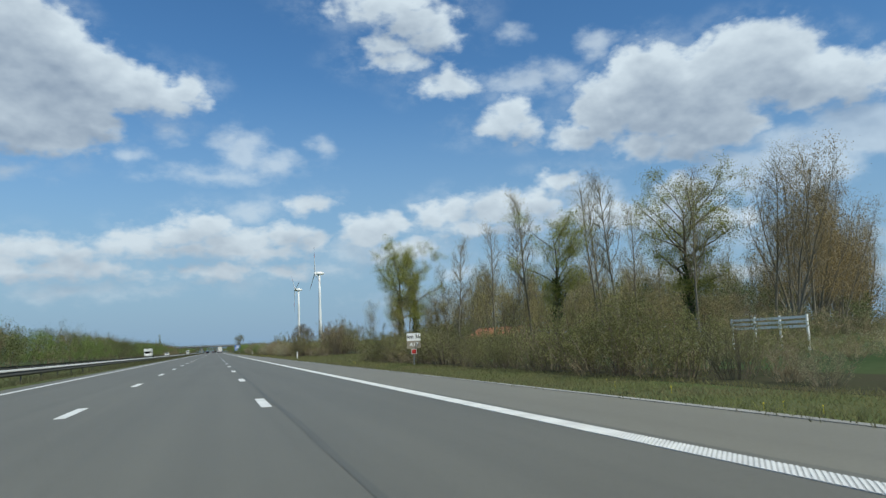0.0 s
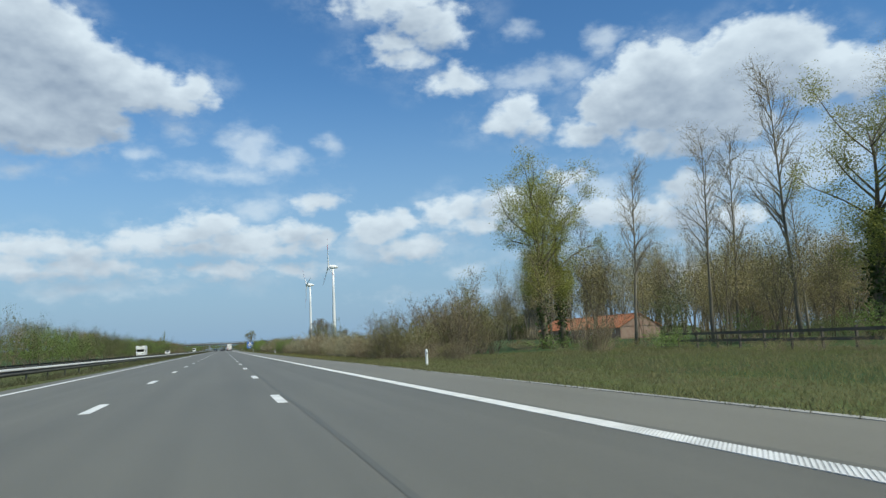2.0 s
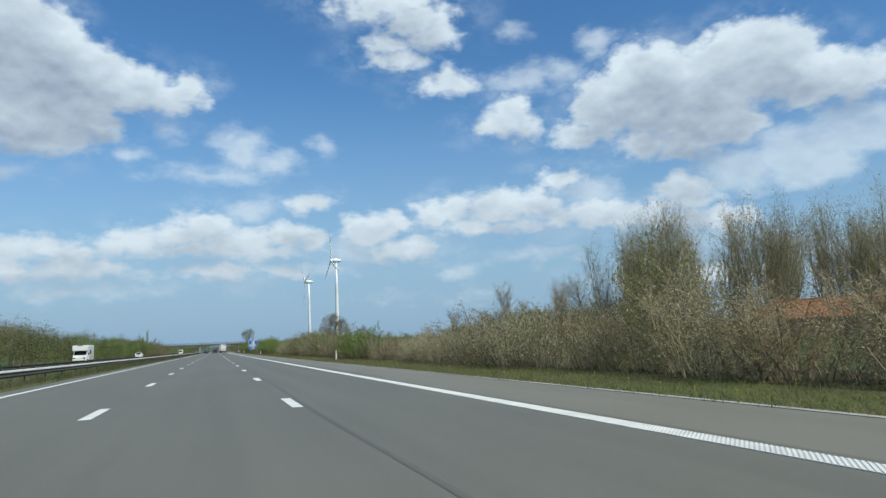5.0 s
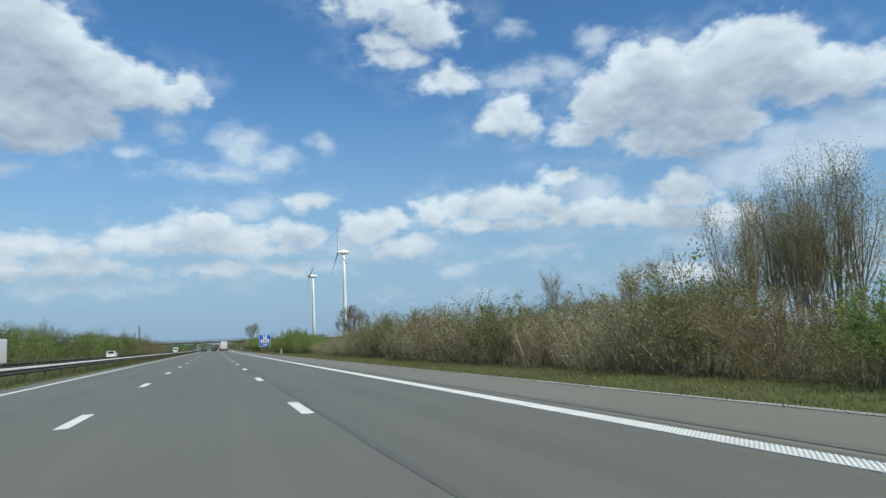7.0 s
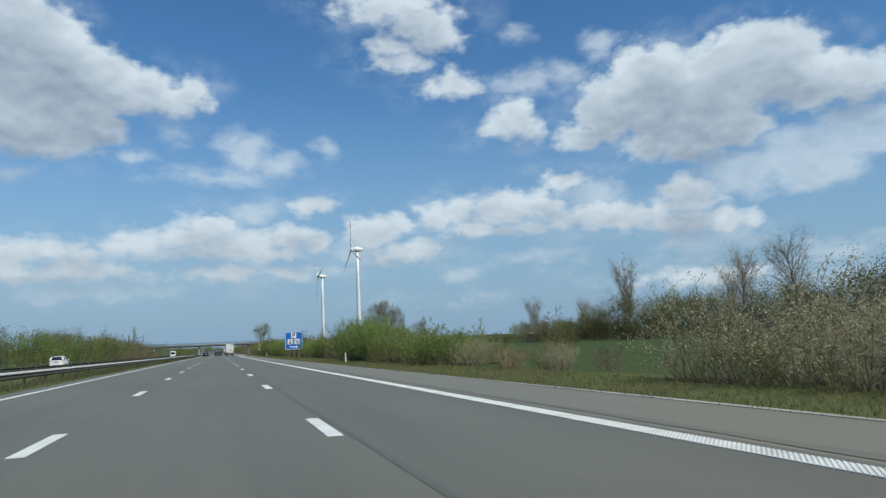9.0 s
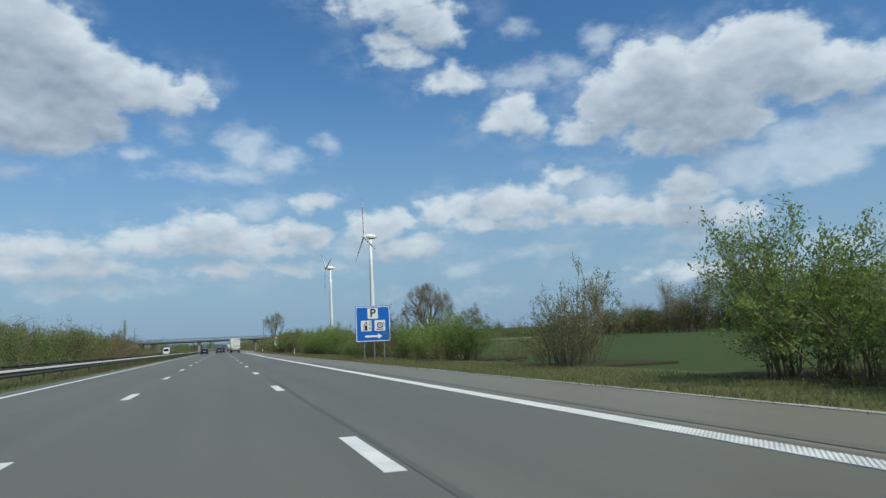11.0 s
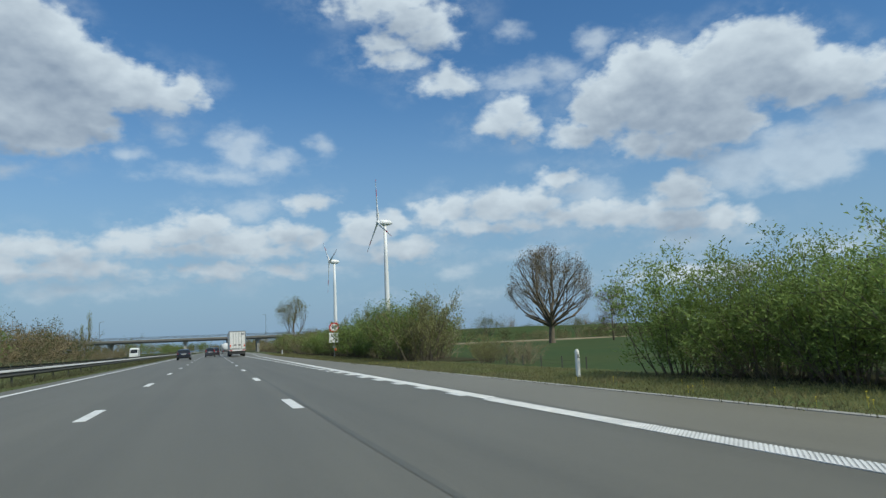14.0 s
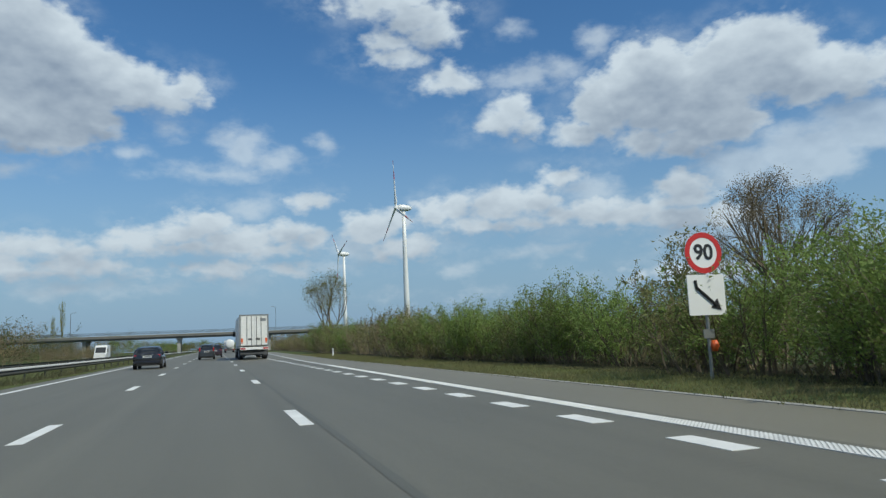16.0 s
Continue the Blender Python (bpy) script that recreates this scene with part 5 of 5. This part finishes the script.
M_CARSILVER = paint("silver_paint", (0.32, 0.33, 0.34), 0.3, 0.5)
M_VANWHITE = paint("white_paint", (0.72, 0.72, 0.70), 0.35)
M_GLASS = material("dark_glass", (0.015, 0.017, 0.018), 0.06, vary=0.05, bump=0, spec=0.8)
M_RUBBER = material("rubber", (0.02, 0.02, 0.02), 0.85, vary=0.15)
M_RIM = material("alloy", (0.45, 0.45, 0.46), 0.35, 0.8, vary=0.1, bump=0)
M_LAMP = material("red_lamp", (0.42, 0.015, 0.02), 0.2, vary=0.1, bump=0)
M_CHROME = material("chrome", (0.7, 0.7, 0.7), 0.12, 1.0, vary=0.04, bump=0)
M_BOX = material("white_trailer", (0.80, 0.79, 0.76), 0.5, vary=0.10, scale=0.8, fine_scale=6, bump=0.03, second=(0.70, 0.69, 0.65))
M_DIRTSHADE = material("dirty_metal_and_shade", (0.10, 0.10, 0.10), 0.7, 0.2, vary=0.25)


def loft(rings, close=True):
    s = Shape()
    n = len(rings[0])
    for r in rings:
        s.v += r
    s.f = [(i * n + k, i * n + (k + 1) % n, (i + 1) * n + (k + 1) % n, (i + 1) * n + k) for i in range(len(rings) - 1) for k in range(n)]
    if close:
        s.f += [tuple(range(n))[::-1], tuple(range((len(rings) - 1) * n, len(rings) * n))]
    return s


def wheel(parent, x, y, r, w):
    side = 1 if x > 0 else -1
    t = Shape()
    prof_w = [(-0.5, 0.80), (-0.5, 0.93), (-0.36, 1.0), (0.36, 1.0), (0.5, 0.93), (0.5, 0.80)]
    sides = 22
    for a in range(sides):
        c, d = math.cos(a * math.tau / sides), math.sin(a * math.tau / sides)
        t.v += [(x + px * w, y + pr * r * c, r + pr * r * d) for px, pr in prof_w]
    t.f = [(a * 6 + k, a * 6 + (k + 1) % 6, ((a + 1) % sides) * 6 + (k + 1) % 6, ((a + 1) % sides) * 6 + k) for a in range(sides) for k in range(6)]
    tyre = part("wheel", t, M_RUBBER, parent, "black tyre", smooth=True)
    rim = Shape().disc((x + side * w * 0.30, y, r), r * 0.66, "x", w * 0.1, 20)
    for k in range(5):
        a = k * math.tau / 5
        rim.tube([(x + side * w * 0.40, y, r), (x + side * w * 0.42, y + r * 0.72 * math.cos(a), r + r * 0.72 * math.sin(a))], [0.05, 0.035], 6)
    part("rim", rim, M_RIM, tyre, "alloy rim")


def body_ring(y, zl, zb, hw):
    half_pts = [(0.80, zl), (0.97, zl + 0.07), (1.0, zl + 0.42 * (zb - zl)), (0.995, zl + 0.72 * (zb - zl)), (0.93, zb - 0.02), (0.84, zb)]
    return [(hw * f, y, z) for f, z in half_pts] + [(-hw * f, y, z) for f, z in half_pts[::-1]]


def cabin_ring(y, zb, zt, hb, ht):
    half_pts = [(hb, zb), (hb - 0.3 * (hb - ht), zb + 0.35 * (zt - zb)), (ht, zt - 0.09), (ht - 0.08, zt - 0.02), (ht * 0.5, zt)]
    return [(x, y, z) for x, z in half_pts] + [(-x, y, z) for x, z in half_pts[::-1]]


def car(label, skin, L, W, H, belt, tail, boot, bonnet, x, y, lamp_z, tall_lamp=False):
    """boot: length of the deck behind the rear window. y: the rear bumper's place along the road."""
    t = thing("car", label, "car", "cars on the motorway")
    hw, h0 = W / 2, 0.22
    ys = [0.0, 0.06, 0.18, 0.6, L * 0.3, L * 0.55, L * 0.72, L - 0.55, L - 0.15, L]
    zb = [tail - 0.12, tail, tail + 0.02, belt, belt, belt - 0.01, belt - 0.05, belt - 0.16, belt - 0.28, belt - 0.42]
    wd = [0.80, 0.90, 0.95, 0.99, 1.0, 1.0, 0.99, 0.95, 0.86, 0.72]
    zl = [0.36, 0.30, h0, h0, h0, h0, h0, h0, 0.26, 0.32]
    part("body", loft([body_ring(*q) for q in zip(ys, zl, zb, [hw * w for w in wd])]), skin, t, smooth=True)
    c0, c1 = max(0.10, boot), L - bonnet
    hb, ht = hw * 0.92, hw * 0.70
    fs = [(c0, belt - 0.04, belt + 0.02, hb * 0.95, hb * 0.9), (c0 + 0.30 + 0.3 * (boot > 0.3), belt - 0.04, H - 0.09, hb, ht * 0.97), (c0 + 0.75 + 0.3 * (boot > 0.3), belt - 0.04, H - 0.01, hb, ht),
          (c0 + (c1 - c0) * 0.58, belt - 0.04, H, hb, ht * 1.02), (c1 - 0.75, belt - 0.04, H - 0.05, hb, ht), (c1, belt - 0.06, belt + 0.0, hb * 0.95, hb * 0.86)]
    part("glasshouse", loft([cabin_ring(*q) for q in fs]), M_GLASS, t, "dark tinted windows", smooth=True)
    roof = Shape()
    for yy, _, zt, _, htt in fs[1:5]:
        roof.v += [(-htt - 0.012, yy, zt - 0.11), (-htt + 0.07, yy, zt + 0.004), (-htt * 0.5, yy, zt + 0.022), (htt * 0.5, yy, zt + 0.022), (htt - 0.07, yy, zt + 0.004), (htt + 0.012, yy, zt - 0.11)]
    roof.f = [(i * 6 + k, i * 6 + k + 1, i * 6 + 7 + k, i * 6 + 6 + k) for i in range(3) for k in range(5)]
    part("roof", roof, skin, t, smooth=True)
    for s in (-1, 1):
        p0, p1 = fs[0], fs[1]
        part("pillar", Shape().tube([(s * p0[3] * 0.98, p0[0], belt - 0.03), (s * (p0[3] + p1[4]) / 2 * 1.01, (p0[0] + p1[0]) / 2, (belt + H) / 2 - 0.02), (s * p1[4] * 1.0, p1[0] + 0.06, H - 0.10)], [0.13, 0.11, 0.09], 8), skin, t, smooth=True)
        pm_ = (c0 + c1) / 2
        part("pillar", Shape().tube([(s * hb * 1.005, pm_, belt - 0.03), (s * ht * 1.03, pm_, H - 0.08)], [0.05, 0.045], 6), skin, t)
        lh = 0.40 if tall_lamp else 0.13
        lx = hw * (0.80 if tall_lamp else 0.70)
        part("tail_light", Shape().box(min(s * lx - 0.065, s * lx + 0.065) - (0 if tall_lamp else 0.07), max(s * lx - 0.065, s * lx + 0.065) + (0 if tall_lamp else 0.07), 0.015, 0.14, lamp_z, lamp_z + lh), M_LAMP, t, "red tail light", bevel=0.03)
        part("mirror", Shape().box(s * hw * 1.0 - 0.02, s * hw * 1.0 + s * 0.16, c1 - 0.62, c1 - 0.50, belt, belt + 0.14) if s > 0 else Shape().box(s * hw - 0.16, s * hw + 0.02, c1 - 0.62, c1 - 0.50, belt, belt + 0.14), skin, t, "door mirror", bevel=0.03)
        for yy in (0.78, L - 0.85):
            wheel(t, s * (hw - 0.11), yy, 0.32, 0.20)
    part("bumper", Shape().box(-hw * 0.86, hw * 0.86, -0.03, 0.25, 0.34, 0.52), skin, t, bevel=0.05)
    part("diffuser", Shape().box(-hw * 0.7, hw * 0.7, 0.0, 0.3, 0.24, 0.35), M_RUBBER, t, "black lower valance")
    part("licence_plate", Shape().box(-0.26, 0.26, -0.035 if not tall_lamp else -0.012, 0.03, lamp_z - 0.06, lamp_z + 0.06), M_VANWHITE, t, "white licence plate")
    part("plate_bar", Shape().box(-0.20, 0.20, -0.040 if not tall_lamp else -0.016, -0.030 if not tall_lamp else -0.010, lamp_z - 0.025, lamp_z + 0.025), M_BLACK, t)
    part("trim_strip", Shape().box(-hw * 0.45, hw * 0.45, -0.012, 0.03, lamp_z + 0.09, lamp_z + 0.115), M_CHROME, t, "chrome strip")
    part("wiper", Shape().tube([(0, c0 + 0.05, belt + 0.06), (0.35, c0 + 0.10, belt + 0.14)], [0.012, 0.010], 5), M_RUBBER, t)
    t.location = (x, y, 0)
    return t


car("black saloon car with red tail lights driving in the fast lane", M_CARBLACK, 4.65, 1.80, 1.43, 0.93, 0.98, 0.55, 1.25, -5.35, 466.4, 0.78)
car("dark grey compact people carrier with tall red tail lights", M_CARGREY, 4.2, 1.70, 1.60, 1.0, 1.02, 0.12, 1.0, -2.15, 496.8, 0.85, True)
car("dark estate car with a chrome strip across its tail", M_CARDARK, 4.7, 1.85, 1.62, 1.02, 1.04, 0.12, 1.15, -1.35, 514.5, 0.86)
car("silver hatchback far ahead on the motorway", M_CARSILVER, 4.2, 1.74, 1.48, 0.95, 0.98, 0.12, 1.1, -1.8, 566, 0.82)
car("dark car far ahead on the motorway", M_CARBLACK, 4.4, 1.78, 1.5, 0.95, 0.98, 0.12, 1.1, -1.9, 608, 0.82)
car("small white car on the opposite carriageway", M_VANWHITE, 4.0, 1.70, 1.48, 0.94, 0.98, 0.12, 1.0, -20.5, 330, 0.8)


def lorry(x, y):
    t = thing("lorry", "white box semi-trailer lorry with closed rear doors in the slow lane", "lorry")
    part("box_body", Shape().box(-1.26, 1.26, 0.03, 13.6, 1.22, 3.98), M_BOX, t, "dull white trailer box", bevel=0.03)
    part("roof_frame", Shape().box(-1.28, 1.28, -0.01, 0.10, 3.90, 4.02), M_GREYMETAL, t, "grey roof frame")
    for s in (-1, 1):
        part("corner_post", Shape().box(s * 1.22 - 0.06, s * 1.22 + 0.06, -0.012, 0.08, 1.2, 3.95), M_GREYMETAL, t)
        d = part("door", Shape().box(min(s * 0.02, s * 1.15), max(s * 0.02, s * 1.15), -0.03, 0.03, 1.30, 3.88), M_BOX, t, "white rear door", bevel=0.01)
        for bx in (0.22, 0.62):
            part("locking_bar", Shape().tube([(s * bx, -0.055, 1.28), (s * bx, -0.055, 3.86)], [0.022, 0.022], 6), M_DIRTSHADE, d, "dark locking bar")
        for hz in (1.5, 2.2, 2.9, 3.6):
            part("hinge", Shape().box(s * 1.08 - 0.09, s * 1.08 + 0.09, -0.045, -0.028, hz, hz + 0.06), M_STEEL, d)
        part("marker_board", Shape().box(s * 1.05 - 0.09, s * 1.05 + 0.09, -0.040, -0.031, 1.46, 1.90), M_ORANGE, t, "red reflective board")
        part("tail_light", Shape().box(s * 0.98 - 0.22, s * 0.98 + 0.22, -0.02, 0.08, 0.92, 1.06), M_LAMP, t, "red lamp cluster")
        part("mud_flap", Shape().box(s * 1.0 - 0.26, s * 1.0 + 0.26, 1.05, 1.08, 0.25, 0.95), M_RUBBER, t)
        part("chassis_rail", Shape().box(s * 0.42 - 0.06, s * 0.42 + 0.06, 0.2, 12.5, 0.95, 1.22), M_DIRTSHADE, t)
        for yy in (2.2, 3.5, 4.8, 12.2, 15.6):
            wheel(t, s * 1.08, yy, 0.50, 0.34)
        part("mirror", Shape().box(s * 1.36 - 0.12, s * 1.36 + 0.12, 15.9, 16.0, 2.3, 2.9), M_RUBBER, t)
    part("label_panel", Shape().box(0.55, 1.05, -0.036, -0.031, 3.40, 3.66), M_GREYMETAL, t)
    for s in (-0.35, 0.33):
        part("label_panel", Shape().box(s - 0.18, s + 0.18, -0.036, -0.031, 1.72, 1.90), M_DIRTSHADE, t)
    part("underrun_bar", Shape().box(-1.2, 1.2, -0.02, 0.10, 0.48, 0.62), M_DIRTSHADE, t, "dark under-run bar", bevel=0.01)
    part("licence_plate", Shape().box(-0.28, 0.28, -0.03, -0.01, 0.90, 1.02), M_VANWHITE, t)
    # added dark sheet that stands for the deep shade below the trailer
    part("spray_guard", Shape().box(-1.2, 1.2, 1.0, 1.04, 0.38, 1.2), M_DIRTSHADE, t, "added dark panel for the shade under the trailer")
    part("crossbar", Shape().box(-1.22, 1.22, -0.015, 0.12, 0.88, 1.12), M_BOX, t, "pale rear crossbar")
    part("cab", Shape().box(-1.22, 1.22, 14.3, 16.4, 0.6, 3.6), M_VANWHITE, t, "white tractor cab", bevel=0.1)
    t.location = (x, y, 0)
    return t


lorry(2.05, 484.0)


def tanker(x, y):
    t = thing("tank_lorry", "white tank lorry with a round rear end", "lorry")
    pts = [(0, 0.0, 2.2), (0, 0.12, 2.2), (0, 0.35, 2.2), (0, 11, 2.2), (0, 11.4, 2.2)]
    part("tank", Shape().tube(pts, [0.75, 1.0, 1.18, 1.18, 0.8], 24), M_VANWHITE, t, "round white tank", smooth=True)
    part("rear_bumper", Shape().box(-1.2, 1.2, 0.1, 0.25, 0.5, 0.9), M_DIRTSHADE, t)
    for s in (-1, 1):
        part("chassis_rail", Shape().box(s * 0.4 - 0.06, s * 0.4 + 0.06, 0.2, 12, 0.85, 1.15), M_DIRTSHADE, t)
        part("tail_light", Shape().box(s * 0.95 - 0.2, s * 0.95 + 0.2, 0.06, 0.11, 0.7, 0.82), M_LAMP, t)
        for yy in (2.0, 3.3, 10.5, 13.6):
            wheel(t, s * 1.05, yy, 0.5, 0.34)
    part("cab", Shape().box(-1.2, 1.2, 12.2, 14.3, 0.6, 3.2), M_VANWHITE, t, bevel=0.1)
    t.location = (x, y, 0)


tanker(2.1, 610)


def motorhome(x, y):
    """It drives towards the camera's side of the road."""
    t = thing("motorhome", "white motorhome with an overcab on the opposite carriageway", "motorhome")
    part("living_body", Shape().box(-1.12, 1.12, 1.7, 6.6, 0.55, 2.85), M_VANWHITE, t, "white living body", bevel=0.08)
    part("overcab", Shape().box(-1.1, 1.1, 0.55, 1.75, 1.95, 2.80), M_VANWHITE, t, "rounded overcab", bevel=0.14)
    hood = [[(-0.95, 0, 0.5), (0.95, 0, 0.5), (0.9, 0, 0.95), (-0.9, 0, 0.95)], [(-1.0, 0.5, 0.45), (1.0, 0.5, 0.45), (0.95, 0.5, 1.15), (-0.95, 0.5, 1.15)],
            [(-1.0, 0.75, 0.45), (1.0, 0.75, 0.45), (0.95, 0.75, 1.25), (-0.95, 0.75, 1.25)], [(-1.0, 1.72, 0.45), (1.0, 1.72, 0.45), (0.95, 1.72, 1.98), (-0.95, 1.72, 1.98)]]
    part("cab", loft(hood), M_VANWHITE, t, "white cab")
    part("windscreen", Shape().add([(-0.85, 0.80, 1.30), (0.85, 0.80, 1.30), (0.82, 1.45, 1.93), (-0.82, 1.45, 1.93), (-0.85, 0.85, 1.26), (0.85, 0.85, 1.26), (0.82, 1.5, 1.88), (-0.82, 1.5, 1.88)],
                                   [(0, 1, 2, 3), (4, 7, 6, 5), (0, 4, 5, 1), (2, 6, 7, 3), (1, 5, 6, 2), (0, 3, 7, 4)]), M_GLASS, t, "dark windscreen")
    part("roof_window", Shape().box(-0.35, 0.35, 0.56, 0.9, 2.62, 2.815), M_GLASS, t)
    part("side_window", Shape().box(1.115, 1.13, 2.6, 3.8, 1.5, 2.1), M_GLASS, t)
    for s in (-1, 1):
        part("headlight", Shape().box(s * 0.7 - 0.16, s * 0.7 + 0.16, -0.02, 0.06, 0.75, 0.93), M_CHROME, t, "clear headlight")
        part("mirror", Shape().box(s * 1.15 - 0.1, s * 1.15 + 0.1, 1.1, 1.2, 1.35, 1.65), M_RUBBER, t)
        for yy in (0.95, 4.9):
            wheel(t, s * 0.98, yy, 0.34, 0.22)
    t.location = (x, y, 0)


motorhome(-21.5, 250)


def van(x, y):
    t = thing("van", "white panel van on the opposite carriageway", "van")
    rings = []
    for yy, zt, w in ((0, 1.0, 0.9), (0.9, 1.2, 0.97), (1.8, 2.3, 0.97), (2.2, 2.5, 0.96), (5.6, 2.5, 0.96), (5.75, 2.42, 0.93)):
        rings.append([(-w, yy, 0.35), (w, yy, 0.35), (w * 0.97, yy, zt - 0.1), (w * 0.85, yy, zt), (-w * 0.85, yy, zt), (-w * 0.97, yy, zt - 0.1)])
    part("body", loft(rings), M_VANWHITE, t, "white body")
    part("windscreen", Shape().add([(-0.8, 0.93, 1.24), (0.8, 0.93, 1.24), (0.76, 1.68, 2.16), (-0.76, 1.68, 2.16), (-0.8, 0.97, 1.22), (0.8, 0.97, 1.22), (0.76, 1.72, 2.14), (-0.76, 1.72, 2.14)],
                                   [(0, 1, 2, 3), (4, 7, 6, 5), (0, 4, 5, 1), (2, 6, 7, 3), (1, 5, 6, 2), (0, 3, 7, 4)]), M_GLASS, t, "dark windscreen")
    for s in (-1, 1):
        part("side_window", Shape().box(s * 0.965 - 0.01, s * 0.965 + 0.01, 1.75, 2.6, 1.35, 2.0), M_GLASS, t)
        for yy in (0.95, 4.6):
            wheel(t, s * 0.86, yy, 0.34, 0.22)
    t.location = (x, y, 0)


van(-19.5, 548)


# ================= farm buildings and fences =================
M_TILE = material("orange_roof_tiles", (0.46, 0.165, 0.06), 0.8, vary=0.25, scale=0.7, fine_scale=9, bump=0.5, second=(0.36, 0.14, 0.065))
M_BRICK = material("brown_brick", (0.24, 0.15, 0.11), 0.9, vary=0.25, scale=0.8, fine_scale=12, second=(0.30, 0.22, 0.17))
M_WOOD = material("grey_wood", (0.115, 0.10, 0.078), 0.9, vary=0.25, scale=1.5, fine_scale=20)


def long_house(x, y, width, length, eave, ridge, turn, roof_mat, wall_mat, label, windows):
    t = thing("house", label, "house")
    w, l = width / 2, length / 2
    s = Shape().box(-w, w, -l, l, -0.3, eave)
    part("wall", s, wall_mat, t, "plain walls")
    for yy in (-l, l):
        part("gable", Shape().add([(-w, yy - 0.12, eave), (w, yy - 0.12, eave), (0, yy - 0.12, ridge - 0.1), (-w, yy + 0.12, eave), (w, yy + 0.12, eave), (0, yy + 0.12, ridge - 0.1)],
                                  [(0, 1, 2), (5, 4, 3), (0, 3, 4, 1), (1, 4, 5, 2), (2, 5, 3, 0)]), wall_mat, t)
    for sd in (-1, 1):
        rows_n = 14
        rf = Shape()
        for k in range(rows_n):
            f0, f1 = k / rows_n, (k + 1) / rows_n
            a = (sd * (w + 0.4) * (1 - f0), eave - 0.25 + (ridge - eave + 0.25) * f0 + 0.05)
            b = (sd * (w + 0.4) * (1 - f1), eave - 0.25 + (ridge - eave + 0.25) * f1)
            rf.add([(a[0], -l - 0.3, a[1]), (a[0], l + 0.3, a[1]), (b[0], l + 0.3, b[1]), (b[0], -l - 0.3, b[1]),
                    (a[0], -l - 0.3, a[1] - 0.12), (a[0], l + 0.3, a[1] - 0.12), (b[0], l + 0.3, b[1] - 0.08), (b[0], -l - 0.3, b[1] - 0.08)],
                   [(0, 1, 2, 3), (4, 7, 6, 5), (0, 4, 5, 1), (1, 5, 6, 2), (2, 6, 7, 3), (3, 7, 4, 0)])
        tagged(part("roof_slope", rf, roof_mat, t, "rows of roof tiles"), kind="stuff")
    part("ridge", Shape().tube([(0, -l - 0.3, ridge), (0, l + 0.3, ridge)], [0.14, 0.14], 8), roof_mat, t)
    for k in range(windows):
        yy = -l + (k + 0.5) * length / windows
        win = part("window", Shape().box(-w - 0.04, -w + 0.02, yy - 0.5, yy + 0.5, 1.0, eave - 0.5), M_WHITE, t, "white window frame")
        part("pane", Shape().box(-w - 0.06, -w - 0.041, yy - 0.42, yy + 0.42, 1.08, eave - 0.58), M_GLASS, win)
    t.matrix_basis = pose(x, y, 0, 0, 0, turn)


long_house(78, 195.5, 9, 38, 2.4, 4.8, 0, M_TILE, M_BRICK, "long low farmhouse with an orange tiled roof behind the hedge", 8)
long_house(176.5, 603, 7, 31, 4.6, 5.5, -78.5, M_WHITE, M_DARKSHADE, "long low farm shed with a white metal roof beyond the meadow", 7)


def rail_fence(x, y, length, turn, rails, mat, label, spacing=2.0, deep=0.07, post=0.05, foot=-0.2):
    t = thing("fence", label, "fence")
    n = int(length / spacing)
    for k in range(n + 1):
        part("fence_post", Shape().box(-post, post, k * spacing - post, k * spacing + post, foot, max(rails) + 0.15), mat, t)
    for z in rails:
        part("board" if deep > 0.02 else "wire", Shape().box(-post - 0.03 * deep / 0.07, -post, 0, n * spacing, z - deep, z + deep), mat, t)
    t.matrix_basis = pose(x, y, 0, 0, 0, turn)


rail_fence(29.5, 31.5, 6, 0, (1.2, 1.45, 1.7), M_WHITE, "white painted board fence among the trees")
rail_fence(24, 68, 22, -4, (0.45, 0.85), M_WOOD, "weathered wooden rail fence round the paddock")
rail_fence(9.9, 384.5, 8, -4, (0.12, 0.24), M_DARKSHADE, "low dark post and wire fence along the meadow", 2.0, 0.003, 0.018)


def mast(x, y, h, arm):
    t = thing("street_lamp", "slim grey lamp mast by the bridge road", "street lamp")
    part("pole", Shape().tube([(0, 0, -0.2), (0, 0, h * 0.6), (0, 0, h)], [0.09, 0.07, 0.05], 8), M_DARKSHADE, t)
    part("arm", Shape().tube([(0, 0, h - 0.02), (arm * 0.5, 0, h + 0.25), (arm, 0, h + 0.3)], [0.05, 0.045, 0.04], 6), M_GREYMETAL, t)
    part("lamp_head", Shape().box(min(arm, arm * 1.5), max(arm, arm * 1.5), -0.14, 0.14, h + 0.22, h + 0.36), M_GREYMETAL, t, bevel=0.03)
    t.location = (x, y, 0)


mast(-38.4, 632, 12.0, 0.9)
mast(22, 720, 17.0, -1.2)

for t, h in TREES.values():
    for o in (*t.children_recursive, t):
        bpy.data.objects.remove(o)
